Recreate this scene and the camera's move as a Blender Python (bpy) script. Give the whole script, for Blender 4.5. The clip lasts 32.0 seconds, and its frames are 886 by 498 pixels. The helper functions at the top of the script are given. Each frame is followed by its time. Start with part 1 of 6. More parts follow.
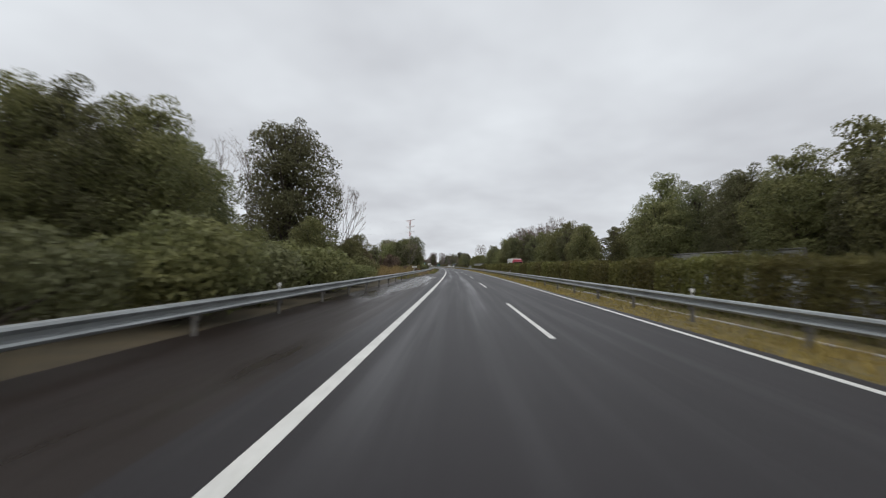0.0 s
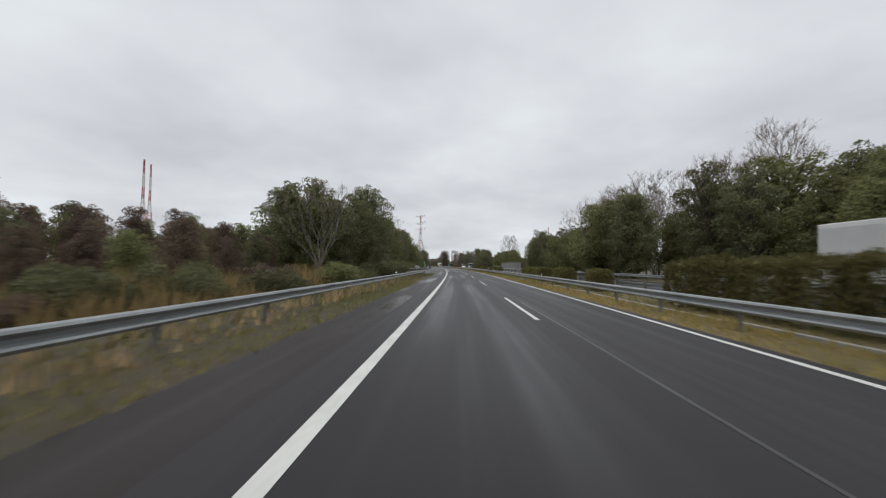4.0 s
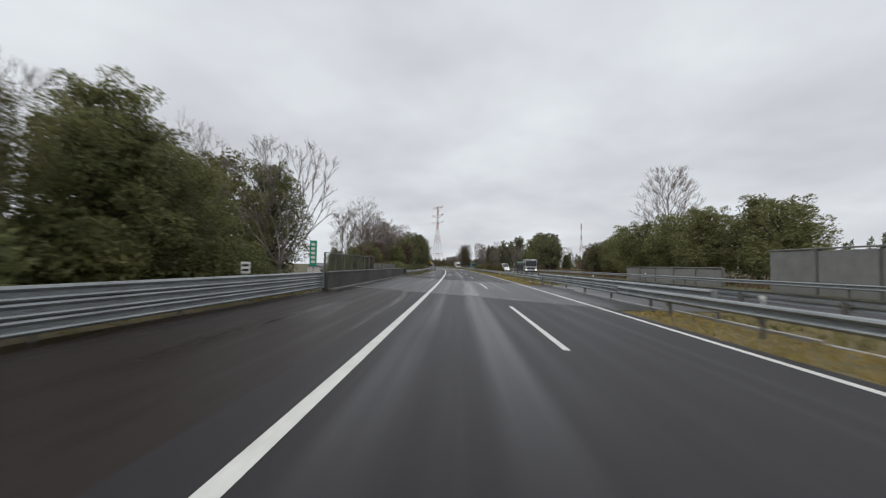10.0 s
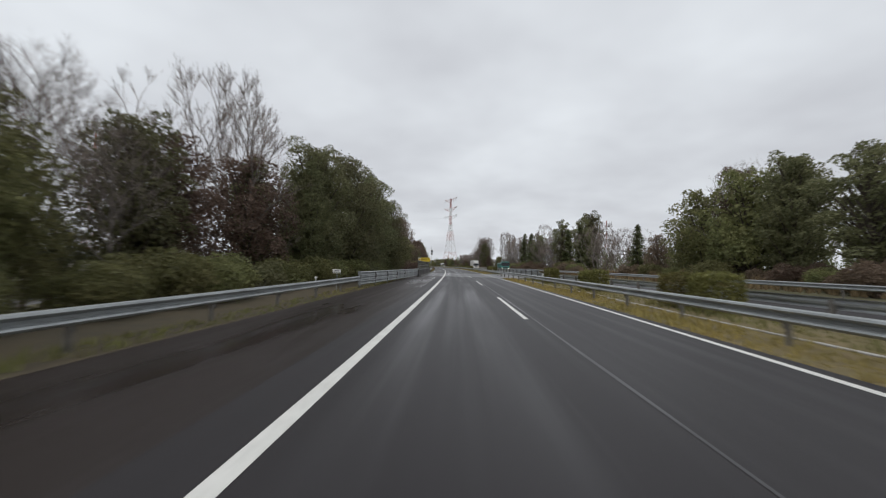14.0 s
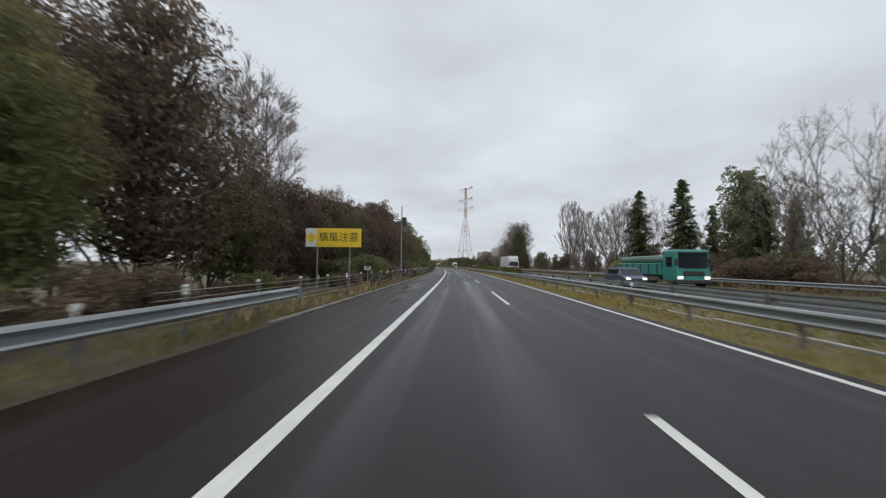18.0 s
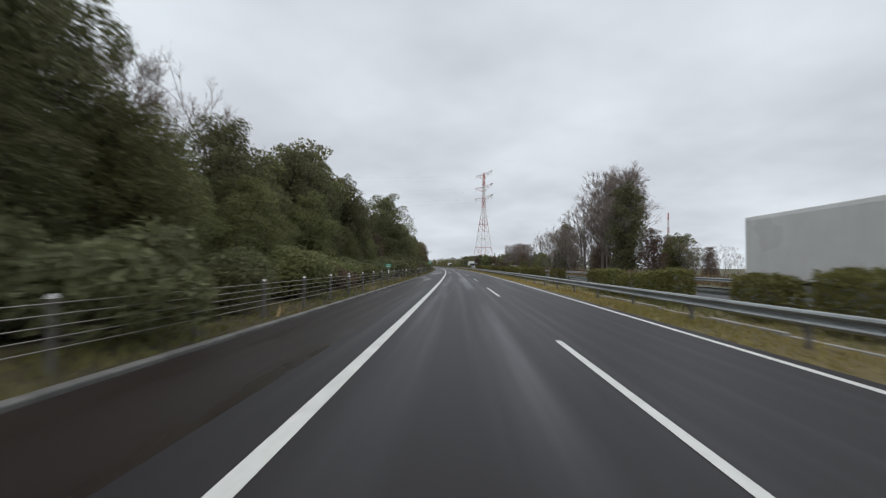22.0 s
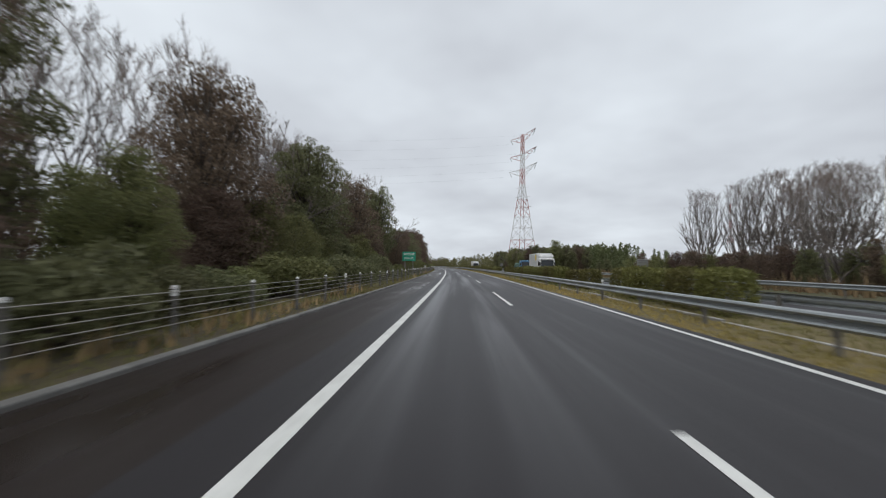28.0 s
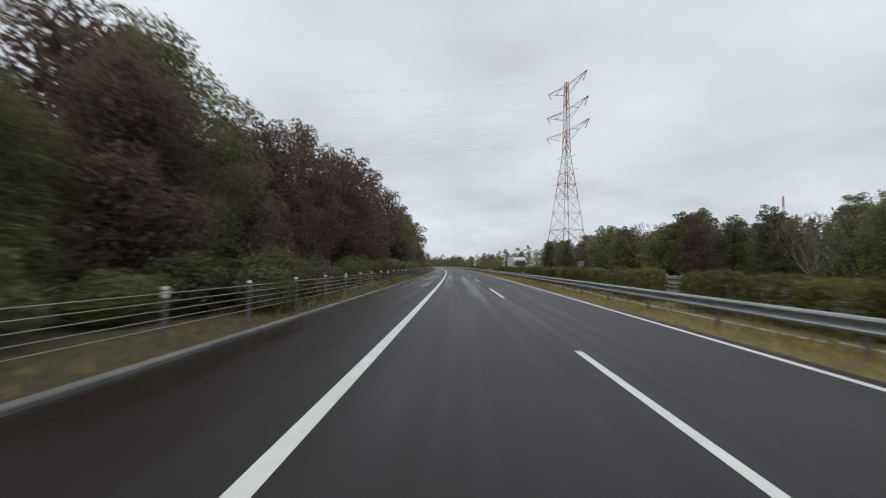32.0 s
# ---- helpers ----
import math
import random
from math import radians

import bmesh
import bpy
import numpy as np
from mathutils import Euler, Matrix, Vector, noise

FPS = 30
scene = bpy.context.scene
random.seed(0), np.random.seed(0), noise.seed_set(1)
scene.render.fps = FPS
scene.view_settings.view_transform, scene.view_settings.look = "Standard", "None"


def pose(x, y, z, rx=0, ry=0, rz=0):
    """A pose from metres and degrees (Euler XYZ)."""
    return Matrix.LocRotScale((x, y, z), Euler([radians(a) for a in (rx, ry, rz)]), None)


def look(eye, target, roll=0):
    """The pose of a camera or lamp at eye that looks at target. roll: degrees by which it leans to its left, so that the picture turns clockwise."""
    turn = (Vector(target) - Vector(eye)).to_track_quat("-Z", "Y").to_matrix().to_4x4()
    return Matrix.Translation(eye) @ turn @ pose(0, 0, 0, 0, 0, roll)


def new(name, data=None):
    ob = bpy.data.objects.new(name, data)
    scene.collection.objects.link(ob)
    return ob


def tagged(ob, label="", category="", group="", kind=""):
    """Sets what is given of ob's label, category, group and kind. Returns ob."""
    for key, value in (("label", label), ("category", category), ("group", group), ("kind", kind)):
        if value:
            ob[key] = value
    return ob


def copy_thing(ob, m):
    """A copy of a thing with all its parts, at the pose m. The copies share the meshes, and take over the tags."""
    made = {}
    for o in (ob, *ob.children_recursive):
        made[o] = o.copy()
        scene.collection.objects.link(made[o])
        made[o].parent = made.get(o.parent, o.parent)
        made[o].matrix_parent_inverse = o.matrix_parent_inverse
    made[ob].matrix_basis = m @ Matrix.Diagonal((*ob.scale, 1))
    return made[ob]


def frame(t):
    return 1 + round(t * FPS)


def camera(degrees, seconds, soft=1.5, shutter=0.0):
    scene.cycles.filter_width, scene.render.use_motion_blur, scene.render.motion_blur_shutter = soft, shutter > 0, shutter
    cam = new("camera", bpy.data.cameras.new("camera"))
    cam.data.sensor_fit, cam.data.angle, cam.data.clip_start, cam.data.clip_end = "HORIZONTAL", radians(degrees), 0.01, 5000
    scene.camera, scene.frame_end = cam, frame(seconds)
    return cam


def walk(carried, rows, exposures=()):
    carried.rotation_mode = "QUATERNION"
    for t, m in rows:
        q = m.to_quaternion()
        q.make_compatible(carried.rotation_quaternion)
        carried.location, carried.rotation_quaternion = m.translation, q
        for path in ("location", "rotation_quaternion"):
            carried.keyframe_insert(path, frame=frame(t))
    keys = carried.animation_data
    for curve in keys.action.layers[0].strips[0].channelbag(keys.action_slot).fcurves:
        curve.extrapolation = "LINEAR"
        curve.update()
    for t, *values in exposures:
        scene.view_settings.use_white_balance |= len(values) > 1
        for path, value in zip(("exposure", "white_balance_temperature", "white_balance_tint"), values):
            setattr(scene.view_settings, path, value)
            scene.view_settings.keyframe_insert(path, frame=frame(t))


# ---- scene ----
# ---- the road's line: s metres along, u metres to the right of the driven line ----
K0, K1 = 3.6845e-4, 4.829e-8
S_MIN, S_MAX = -150, 1900
_ss = np.arange(S_MIN, S_MAX + 1, 1.0)
_bend = K0 * _ss + K1 * _ss ** 2 / 2
_xs = np.concatenate([[0], np.cumsum(-np.sin((_bend[1:] + _bend[:-1]) / 2))])
_ys = np.concatenate([[0], np.cumsum(np.cos((_bend[1:] + _bend[:-1]) / 2))])
_xs, _ys = _xs - _xs[-S_MIN], _ys - _ys[-S_MIN]


def heading(s):
    return K0 * s + K1 * s * s / 2


def P(s, u, z=0.0):
    """The place s metres along the road, u metres to the right of the driven line, z up."""
    a = heading(s)
    return Vector((float(np.interp(s, _ss, _xs)) + u * math.cos(a), float(np.interp(s, _ss, _ys)) + u * math.sin(a), z))


def PP(s, u, z):
    """The same for arrays."""
    a = K0 * s + K1 * s * s / 2
    return np.stack([np.interp(s, _ss, _xs) + u * np.cos(a), np.interp(s, _ss, _ys) + u * np.sin(a), z + 0 * s], -1)


def M(s, u, z=0.0, turn=0.0, size=(1, 1, 1)):
    """A pose on the road's line: y along the road, x to its right."""
    return Matrix.Translation(P(s, u, z)) @ Matrix.Rotation(heading(s) + radians(turn), 4, "Z") @ Matrix.Diagonal((*size, 1))


# ---- camera ----
cam = camera(93.9, 32.0, soft=1.2, shutter=0.24)
LEFT_LINE = -1.55
FROM_LINE = ((0, 1.61), (1, 1.46), (2, 1.31), (3, 1.19), (3.5, 1.25), (4.5, 1.47), (5.5, 1.62), (6, 1.65), (7, 1.63), (8, 1.63), (9, 1.61), (10, 1.63), (11, 1.63),
             (12, 1.67), (13, 1.75), (14, 1.66), (14.5, 1.58), (16.5, 1.60), (17, 1.63), (18, 1.61), (19, 1.56), (20, 1.53), (21, 1.53), (22, 1.55), (23, 1.52),
             (24, 1.46), (25, 1.40), (26, 1.46), (27.5, 1.56), (28, 1.55), (29, 1.54), (30, 1.47), (31, 1.46), (32, 1.44))
EYE = 1.5


def driven(t):
    return 3.458 + 24.3644 * t - 0.031371 * t * t + 6.951e-4 * t ** 3 - 0.35 * max(0.0, t - 29)


rows = []
for n in range(65):
    t = n / 2
    s, u = driven(t), float(np.interp(t, [a for a, b in FROM_LINE], [b for a, b in FROM_LINE])) + LEFT_LINE
    eye, a, up = P(s, u, EYE), heading(s) + radians(2.42), radians(2.26)
    rows.append((t, look(eye, eye + Vector((-math.sin(a) * math.cos(up), math.cos(a) * math.cos(up), math.sin(up))), 0.7)))
walk(cam, rows, ((0, 0.0, 6500, 10), (15, 0.0, 6480, 10), (19, 0.0, 6320, 9), (32, 0.0, 6320, 9)))

# ---- sky and light: a rainy, overcast day ----
world = bpy.data.worlds.new("world")
scene.world = world
world.use_nodes = True
wt = world.node_tree
wt.nodes.clear()


def wnode(kind, **values):
    n = wt.nodes.new(kind)
    for k, v in values.items():
        n.inputs[k].default_value = v
    return n


w_out, w_bg = wnode("ShaderNodeOutputWorld"), wnode("ShaderNodeBackground", Strength=1.0)
sky = wnode("ShaderNodeTexSky")
sky.sky_type, sky.sun_disc, sky.sun_elevation, sky.sun_rotation = "NISHITA", False, radians(64), radians(-167)
sky.air_density, sky.dust_density = 1.0, 6.0
sky_dim = wnode("ShaderNodeVectorMath")
sky_dim.operation = "SCALE"
sky_dim.inputs["Scale"].default_value = 0.06
w_co = wnode("ShaderNodeTexCoord")
w_flat = wnode("ShaderNodeSeparateXYZ")
w_add = wnode("ShaderNodeMath")
w_add.operation = "ADD"
w_add.inputs[1].default_value = 0.22
w_dx, w_dy = wnode("ShaderNodeMath"), wnode("ShaderNodeMath")
w_dx.operation = w_dy.operation = "DIVIDE"
w_vec = wnode("ShaderNodeCombineXYZ")
cloud_a = wnode("ShaderNodeTexNoise", Scale=0.85, Detail=4.0, Roughness=0.5)
cloud_b = wnode("ShaderNodeTexNoise", Scale=2.4, Detail=3.0, Roughness=0.5)
w_sum = wnode("ShaderNodeMath")
w_sum.operation = "MULTIPLY_ADD"
w_sum.inputs[1].default_value = 0.16
cloud = wnode("ShaderNodeValToRGB")
cloud.color_ramp.elements[0].position, cloud.color_ramp.elements[0].color = 0.36, (0.56, 0.575, 0.615, 1)
cloud.color_ramp.elements[1].position, cloud.color_ramp.elements[1].color = 0.80, (0.88, 0.925, 0.965, 1)
w_mix = wnode("ShaderNodeMix")
w_mix.data_type = "RGBA"
w_mix.inputs["Factor"].default_value = 0.93
for a, b in ((w_co.outputs["Generated"], w_flat.inputs[0]), (w_flat.outputs["Z"], w_add.inputs[0]), (w_flat.outputs["X"], w_dx.inputs[0]), (w_flat.outputs["Y"], w_dy.inputs[0]),
             (w_add.outputs[0], w_dx.inputs[1]), (w_add.outputs[0], w_dy.inputs[1]), (w_dx.outputs[0], w_vec.inputs["X"]), (w_dy.outputs[0], w_vec.inputs["Y"]),
             (w_vec.outputs[0], cloud_a.inputs["Vector"]), (w_vec.outputs[0], cloud_b.inputs["Vector"]), (cloud_b.outputs[0], w_sum.inputs[0]), (cloud_a.outputs[0], w_sum.inputs[2]),
             (w_sum.outputs[0], cloud.inputs[0]), (sky.outputs[0], sky_dim.inputs[0]), (sky_dim.outputs[0], w_mix.inputs["A"]), (cloud.outputs[0], w_mix.inputs["B"]),
             (w_mix.outputs["Result"], w_bg.inputs["Color"]), (w_bg.outputs[0], w_out.inputs[0])):
    wt.links.new(a, b)
sun = new("sun", bpy.data.lights.new("sun", "SUN"))
sun.data.energy, sun.data.angle, sun.data.color = 1.5, radians(70), (1.0, 0.98, 0.95)
sun.matrix_basis = look((0, 0, 0), (0.1, 0.42, -0.9))

# ---- materials ----
def material(name, colour, rough=0.7, metal=0.0, vary=0.0, scale=8.0, bump=0.0, second=None, island=0.0, per_object=0.0, stretch=(1, 1, 1), specular=0.5):
    """A procedural surface: two scales of noise between two colours, a random shade per piece, roughness that varies and fine relief."""
    m = bpy.data.materials.new(name)
    m.use_nodes = True
    nt = m.node_tree
    b = nt.nodes["Principled BSDF"]
    b.inputs["Metallic"].default_value, b.inputs["Specular IOR Level"].default_value = metal, specular
    co, mp = nt.nodes.new("ShaderNodeTexCoord"), nt.nodes.new("ShaderNodeMapping")
    mp.inputs["Scale"].default_value = stretch
    nt.links.new(co.outputs["Object"], mp.inputs[0])
    noises = []
    for k in (1.0, 0.13):
        n = nt.nodes.new("ShaderNodeTexNoise")
        n.inputs["Scale"].default_value, n.inputs["Detail"].default_value = scale * k, 6
        nt.links.new(mp.outputs[0], n.inputs["Vector"])
        noises.append(n)
    add = nt.nodes.new("ShaderNodeMath")
    add.operation = "ADD"
    nt.links.new(noises[0].outputs[0], add.inputs[0])
    nt.links.new(noises[1].outputs[0], add.inputs[1])
    ramp = nt.nodes.new("ShaderNodeMapRange")
    ramp.inputs[1].default_value, ramp.inputs[2].default_value = 0.7, 1.3
    nt.links.new(add.outputs[0], ramp.inputs[0])
    mix = nt.nodes.new("ShaderNodeMix")
    mix.data_type = "RGBA"
    other = second or tuple(c * (1 - vary) for c in colour)
    mix.inputs["A"].default_value, mix.inputs["B"].default_value = (*colour, 1), (*other, 1)
    nt.links.new(ramp.outputs[0], mix.inputs["Factor"])
    out = mix.outputs["Result"]
    for amount, kind, socket in ((island, "ShaderNodeNewGeometry", "Random Per Island"), (per_object, "ShaderNodeObjectInfo", "Random")):
        if amount:
            g, r, h = nt.nodes.new(kind), nt.nodes.new("ShaderNodeMapRange"), nt.nodes.new("ShaderNodeHueSaturation")
            r.inputs[3].default_value, r.inputs[4].default_value = 1 - amount, 1 + amount
            nt.links.new(g.outputs[socket], r.inputs[0])
            nt.links.new(r.outputs[0], h.inputs["Value"])
            if kind == "ShaderNodeObjectInfo":
                q = nt.nodes.new("ShaderNodeMapRange")
                q.inputs[3].default_value, q.inputs[4].default_value = 0.48, 0.515
                nt.links.new(g.outputs[socket], q.inputs[0])
                nt.links.new(q.outputs[0], h.inputs["Hue"])
            nt.links.new(out, h.inputs["Color"])
            out = h.outputs[0]
    nt.links.new(out, b.inputs["Base Color"])
    rr = nt.nodes.new("ShaderNodeMapRange")
    rr.inputs[1].default_value, rr.inputs[2].default_value, rr.inputs[3].default_value, rr.inputs[4].default_value = 0.3, 0.7, max(rough - 0.12, 0.02), min(rough + 0.1, 1)
    nt.links.new(noises[1].outputs[0], rr.inputs[0])
    nt.links.new(rr.outputs[0], b.inputs["Roughness"])
    if bump:
        bp = nt.nodes.new("ShaderNodeBump")
        bp.inputs["Strength"].default_value, bp.inputs["Distance"].default_value = bump, 0.02
        nt.links.new(noises[0].outputs[0], bp.inputs["Height"])
        nt.links.new(bp.outputs[0], b.inputs["Normal"])
    return m


def leaf_material(name, colour, second):
    m = material(name, colour, 0.55, second=second, scale=0.8, island=0.32, per_object=0.22, specular=0.22)
    nt = m.node_tree
    b = nt.nodes["Principled BSDF"]
    glow, mx = nt.nodes.new("ShaderNodeBsdfTranslucent"), nt.nodes.new("ShaderNodeMixShader")
    mx.inputs[0].default_value = 0.5
    nt.links.new(b.inputs["Base Color"].links[0].from_socket, glow.inputs["Color"])
    nt.links.new(b.outputs[0], mx.inputs[1])
    nt.links.new(glow.outputs[0], mx.inputs[2])
    nt.links.new(mx.outputs[0], nt.nodes["Material Output"].inputs[0])
    return m


def road_material(name, base, wet, streak, puddles=False, specular=0.30):
    """Wet asphalt: coarse grain, patches of standing water, wheel tracks that run along the road. The UV map holds (u, s) in metres."""
    m = bpy.data.materials.new(name)
    m.use_nodes = True
    nt = m.node_tree
    b = nt.nodes["Principled BSDF"]
    uv = nt.nodes.new("ShaderNodeUVMap")
    uv.uv_map = "road"

    def mapped(sx, sy, scale, detail):
        mp, n = nt.nodes.new("ShaderNodeMapping"), nt.nodes.new("ShaderNodeTexNoise")
        mp.inputs["Scale"].default_value = (sx, sy, 1)
        n.inputs["Scale"].default_value, n.inputs["Detail"].default_value = scale, detail
        nt.links.new(uv.outputs[0], mp.inputs[0])
        nt.links.new(mp.outputs[0], n.inputs["Vector"])
        return n.outputs[0]

    def mrange(v, a, bb, c, d):
        r = nt.nodes.new("ShaderNodeMapRange")
        r.interpolation_type = "SMOOTHSTEP"
        for k, x in zip((1, 2, 3, 4), (a, bb, c, d)):
            r.inputs[k].default_value = x
        nt.links.new(v, r.inputs[0])
        return r.outputs[0]

    def maths(op, x, y):
        q = nt.nodes.new("ShaderNodeMath")
        q.operation = op
        for k, v in enumerate((x, y)):
            if isinstance(v, (int, float)):
                q.inputs[k].default_value = v
            else:
                nt.links.new(v, q.inputs[k])
        return q.outputs[0]

    grain = mapped(1, 1, 55, 4)
    along = mapped(1.0, 0.02, 2.2, 5)
    broad = mapped(0.35, 0.03, 1.0, 4)
    sep = nt.nodes.new("ShaderNodeSeparateXYZ")
    nt.links.new(uv.outputs[0], sep.inputs[0])
    track = None
    for c in streak:
        d = maths("ABSOLUTE", maths("SUBTRACT", sep.outputs["X"], c), 0.0)
        one = mrange(d, 0.12, 0.5, 1.0, 0.0)
        track = one if track is None else maths("MAXIMUM", track, one)
    wetness = maths("ADD", mrange(broad, 0.36, 0.70, 0.08, 0.30), mrange(along, 0.4, 0.7, 0.0, 0.3))
    if track is not None:
        wetness = maths("ADD", wetness, maths("MULTIPLY", track, mrange(broad, 0.35, 0.6, 0.05, 0.45)))
    rough = mrange(wetness, 0.0, 1.1, wet[0], wet[1])
    if puddles:
        pool = mrange(mapped(0.55, 0.07, 1.0, 5), 0.50, 0.74, 0.0, 1.0)
        rough = maths("ADD", maths("MULTIPLY", rough, maths("SUBTRACT", 1.0, pool)), maths("MULTIPLY", pool, 0.10))
        wetness = maths("MAXIMUM", wetness, pool)
    nt.links.new(rough, b.inputs["Roughness"])
    mix = nt.nodes.new("ShaderNodeMix")
    mix.data_type = "RGBA"
    mix.inputs["A"].default_value, mix.inputs["B"].default_value = (*base, 1), (*[c * 0.62 for c in base], 1)
    nt.links.new(maths("MULTIPLY", maths("ADD", grain, along), 0.5), mix.inputs["Factor"])
    nt.links.new(mix.outputs["Result"], b.inputs["Base Color"])
    bp = nt.nodes.new("ShaderNodeBump")
    bp.inputs["Distance"].default_value = 0.004
    nt.links.new(mrange(wetness, 0.1, 0.9, 0.6, 0.08), bp.inputs["Strength"])
    nt.links.new(grain, bp.inputs["Height"])
    nt.links.new(bp.outputs[0], b.inputs["Normal"])
    b.inputs["Specular IOR Level"].default_value = specular
    return m


ASPHALT = road_material("wet_asphalt", (0.0178, 0.0150, 0.0168), (0.54, 0.30), (-0.85, 0.8))
SHOULDER = road_material("wet_shoulder_asphalt", (0.0238, 0.0174, 0.0153), (0.50, 0.26), (), True, 0.18)
STANDING_WATER = road_material("standing_water_film", (0.016, 0.0125, 0.0115), (0.30, 0.07), (), True, 0.42)
DECK = road_material("wet_bridge_asphalt", (0.030, 0.028, 0.029), (0.40, 0.18), (-0.85, 0.8))
PAINT = material("worn_white_road_paint", (0.64, 0.64, 0.61), 0.5, vary=0.25, scale=14, bump=0.15)
GRASS_SOIL = material("grassy_soil", (0.095, 0.082, 0.034), 0.95, second=(0.135, 0.10, 0.042), scale=1.4, bump=0.5)
LEFT_SOIL = material("brown_verge_soil", (0.038, 0.031, 0.018), 0.95, second=(0.066, 0.050, 0.025), scale=1.6, bump=0.5)
EARTH = material("field_and_scrub", (0.055, 0.062, 0.026), 0.97, second=(0.10, 0.08, 0.04), scale=0.12, bump=0.3)
BLADE = material("winter_grass_blades", (0.36, 0.262, 0.078), 0.8, second=(0.20, 0.172, 0.052), scale=0.35, island=0.35)
VERGE_BLADE = material("dull_green_verge_blades", (0.20, 0.165, 0.055), 0.85, second=(0.10, 0.115, 0.036), scale=0.3, island=0.35)
REED = material("dry_reed_blades", (0.36, 0.27, 0.14), 0.85, second=(0.22, 0.15, 0.07), scale=0.2, island=0.35)
SCRUB = material("brown_winter_scrub", (0.18, 0.115, 0.06), 0.9, second=(0.11, 0.085, 0.04), scale=0.1, island=0.4)
FIELD_GRASS = material("ochre_field_grass", (0.22, 0.145, 0.055), 0.9, second=(0.15, 0.12, 0.045), scale=0.15, island=0.3)
STEEL = material("galvanised_steel", (0.36, 0.38, 0.385), 0.45, 0.65, vary=0.25, scale=5, bump=0.05)
STEEL_OLD = material("weathered_post_steel", (0.19, 0.18, 0.165), 0.65, 0.4, vary=0.4, scale=7, bump=0.1)
CABLE = material("steel_cable", (0.36, 0.34, 0.31), 0.55, 0.4, vary=0.2, scale=9)
CONCRETE = material("wet_concrete", (0.20, 0.195, 0.185), 0.72, vary=0.35, scale=3, bump=0.25)
PARAPET = material("dark_wet_parapet_concrete", (0.075, 0.069, 0.064), 0.6, vary=0.45, scale=1.6, bump=0.25)
BRIDGE_DECK = material("wet_bridge_deck", (0.04, 0.038, 0.037), 0.4, vary=0.4, scale=1.2, bump=0.15)
COPING = material("wet_coping_concrete", (0.13, 0.127, 0.12), 0.6, vary=0.4, scale=2.5, bump=0.2)
DRAIN = material("pale_drain_concrete", (0.36, 0.35, 0.33), 0.65, vary=0.45, scale=1.1, bump=0.2)
SEAM = material("smooth_wet_joint_tar", (0.026, 0.025, 0.027), 0.38, vary=0.3, scale=2)
KERB = material("kerb_concrete", (0.165, 0.16, 0.15), 0.7, vary=0.4, scale=4, bump=0.2)
PANEL = material("grey_noise_panel", (0.25, 0.25, 0.235), 0.65, vary=0.25, scale=1.5, bump=0.1)
OLIVE_PANEL = material("olive_grey_noise_panel", (0.145, 0.145, 0.115), 0.65, vary=0.3, scale=1.2, bump=0.1)
JOINT = material("expansion_joint_rubber", (0.035, 0.035, 0.037), 0.45, vary=0.3, scale=20, bump=0.2)
BARK = material("grey_brown_bark", (0.10, 0.08, 0.066), 0.9, vary=0.5, scale=9, bump=0.6, stretch=(1, 1, 0.25))
BARK_PALE = material("pale_grey_bark", (0.19, 0.163, 0.145), 0.9, vary=0.45, scale=7, bump=0.5, stretch=(1, 1, 0.25))
TWIG = material("bare_twigs", (0.245, 0.20, 0.178), 0.9, vary=0.35, scale=2)
LEAF_A = leaf_material("evergreen_leaves", (0.146, 0.160, 0.070), (0.222, 0.214, 0.092))
LEAF_B = leaf_material("dark_evergreen_leaves", (0.132, 0.141, 0.072), (0.188, 0.184, 0.094))
LEAF_C = leaf_material("brown_winter_leaves", (0.143, 0.105, 0.078), (0.180, 0.130, 0.096))
LEAF_D = leaf_material("cedar_needles", (0.118, 0.142, 0.066), (0.165, 0.178, 0.085))
LEAF_E = leaf_material("hedge_leaves", (0.130, 0.130, 0.046), (0.194, 0.174, 0.062))
RED_STEEL = material("red_painted_steel", (0.44, 0.15, 0.12), 0.55, 0.2, vary=0.25, scale=2)
WHITE_STEEL = material("white_painted_steel", (0.60, 0.58, 0.57), 0.55, 0.2, vary=0.15, scale=2)
WHITE = material("white_vehicle_paint", (0.72, 0.72, 0.71), 0.35, vary=0.12, scale=1.5)
SIGN_YELLOW = material("yellow_sign_sheet", (0.82, 0.58, 0.03), 0.5, vary=0.08, scale=3)
SIGN_GREEN = material("green_sign_sheet", (0.015, 0.31, 0.19), 0.5, vary=0.12, scale=3)
SIGN_WHITE = material("white_sign_sheet", (0.72, 0.72, 0.70), 0.5, vary=0.08, scale=3)
BLACK = material("black_letter_film", (0.03, 0.03, 0.03), 0.5, vary=0.2, scale=5)
TYRE = material("tyre_rubber", (0.025, 0.025, 0.027), 0.75, vary=0.3, scale=12, bump=0.2)
GLASS_DARK = material("dark_vehicle_glass", (0.02, 0.024, 0.028), 0.08, vary=0.1, scale=2)
CHASSIS = material("dark_chassis_steel", (0.06, 0.06, 0.065), 0.6, 0.3, vary=0.3, scale=5)


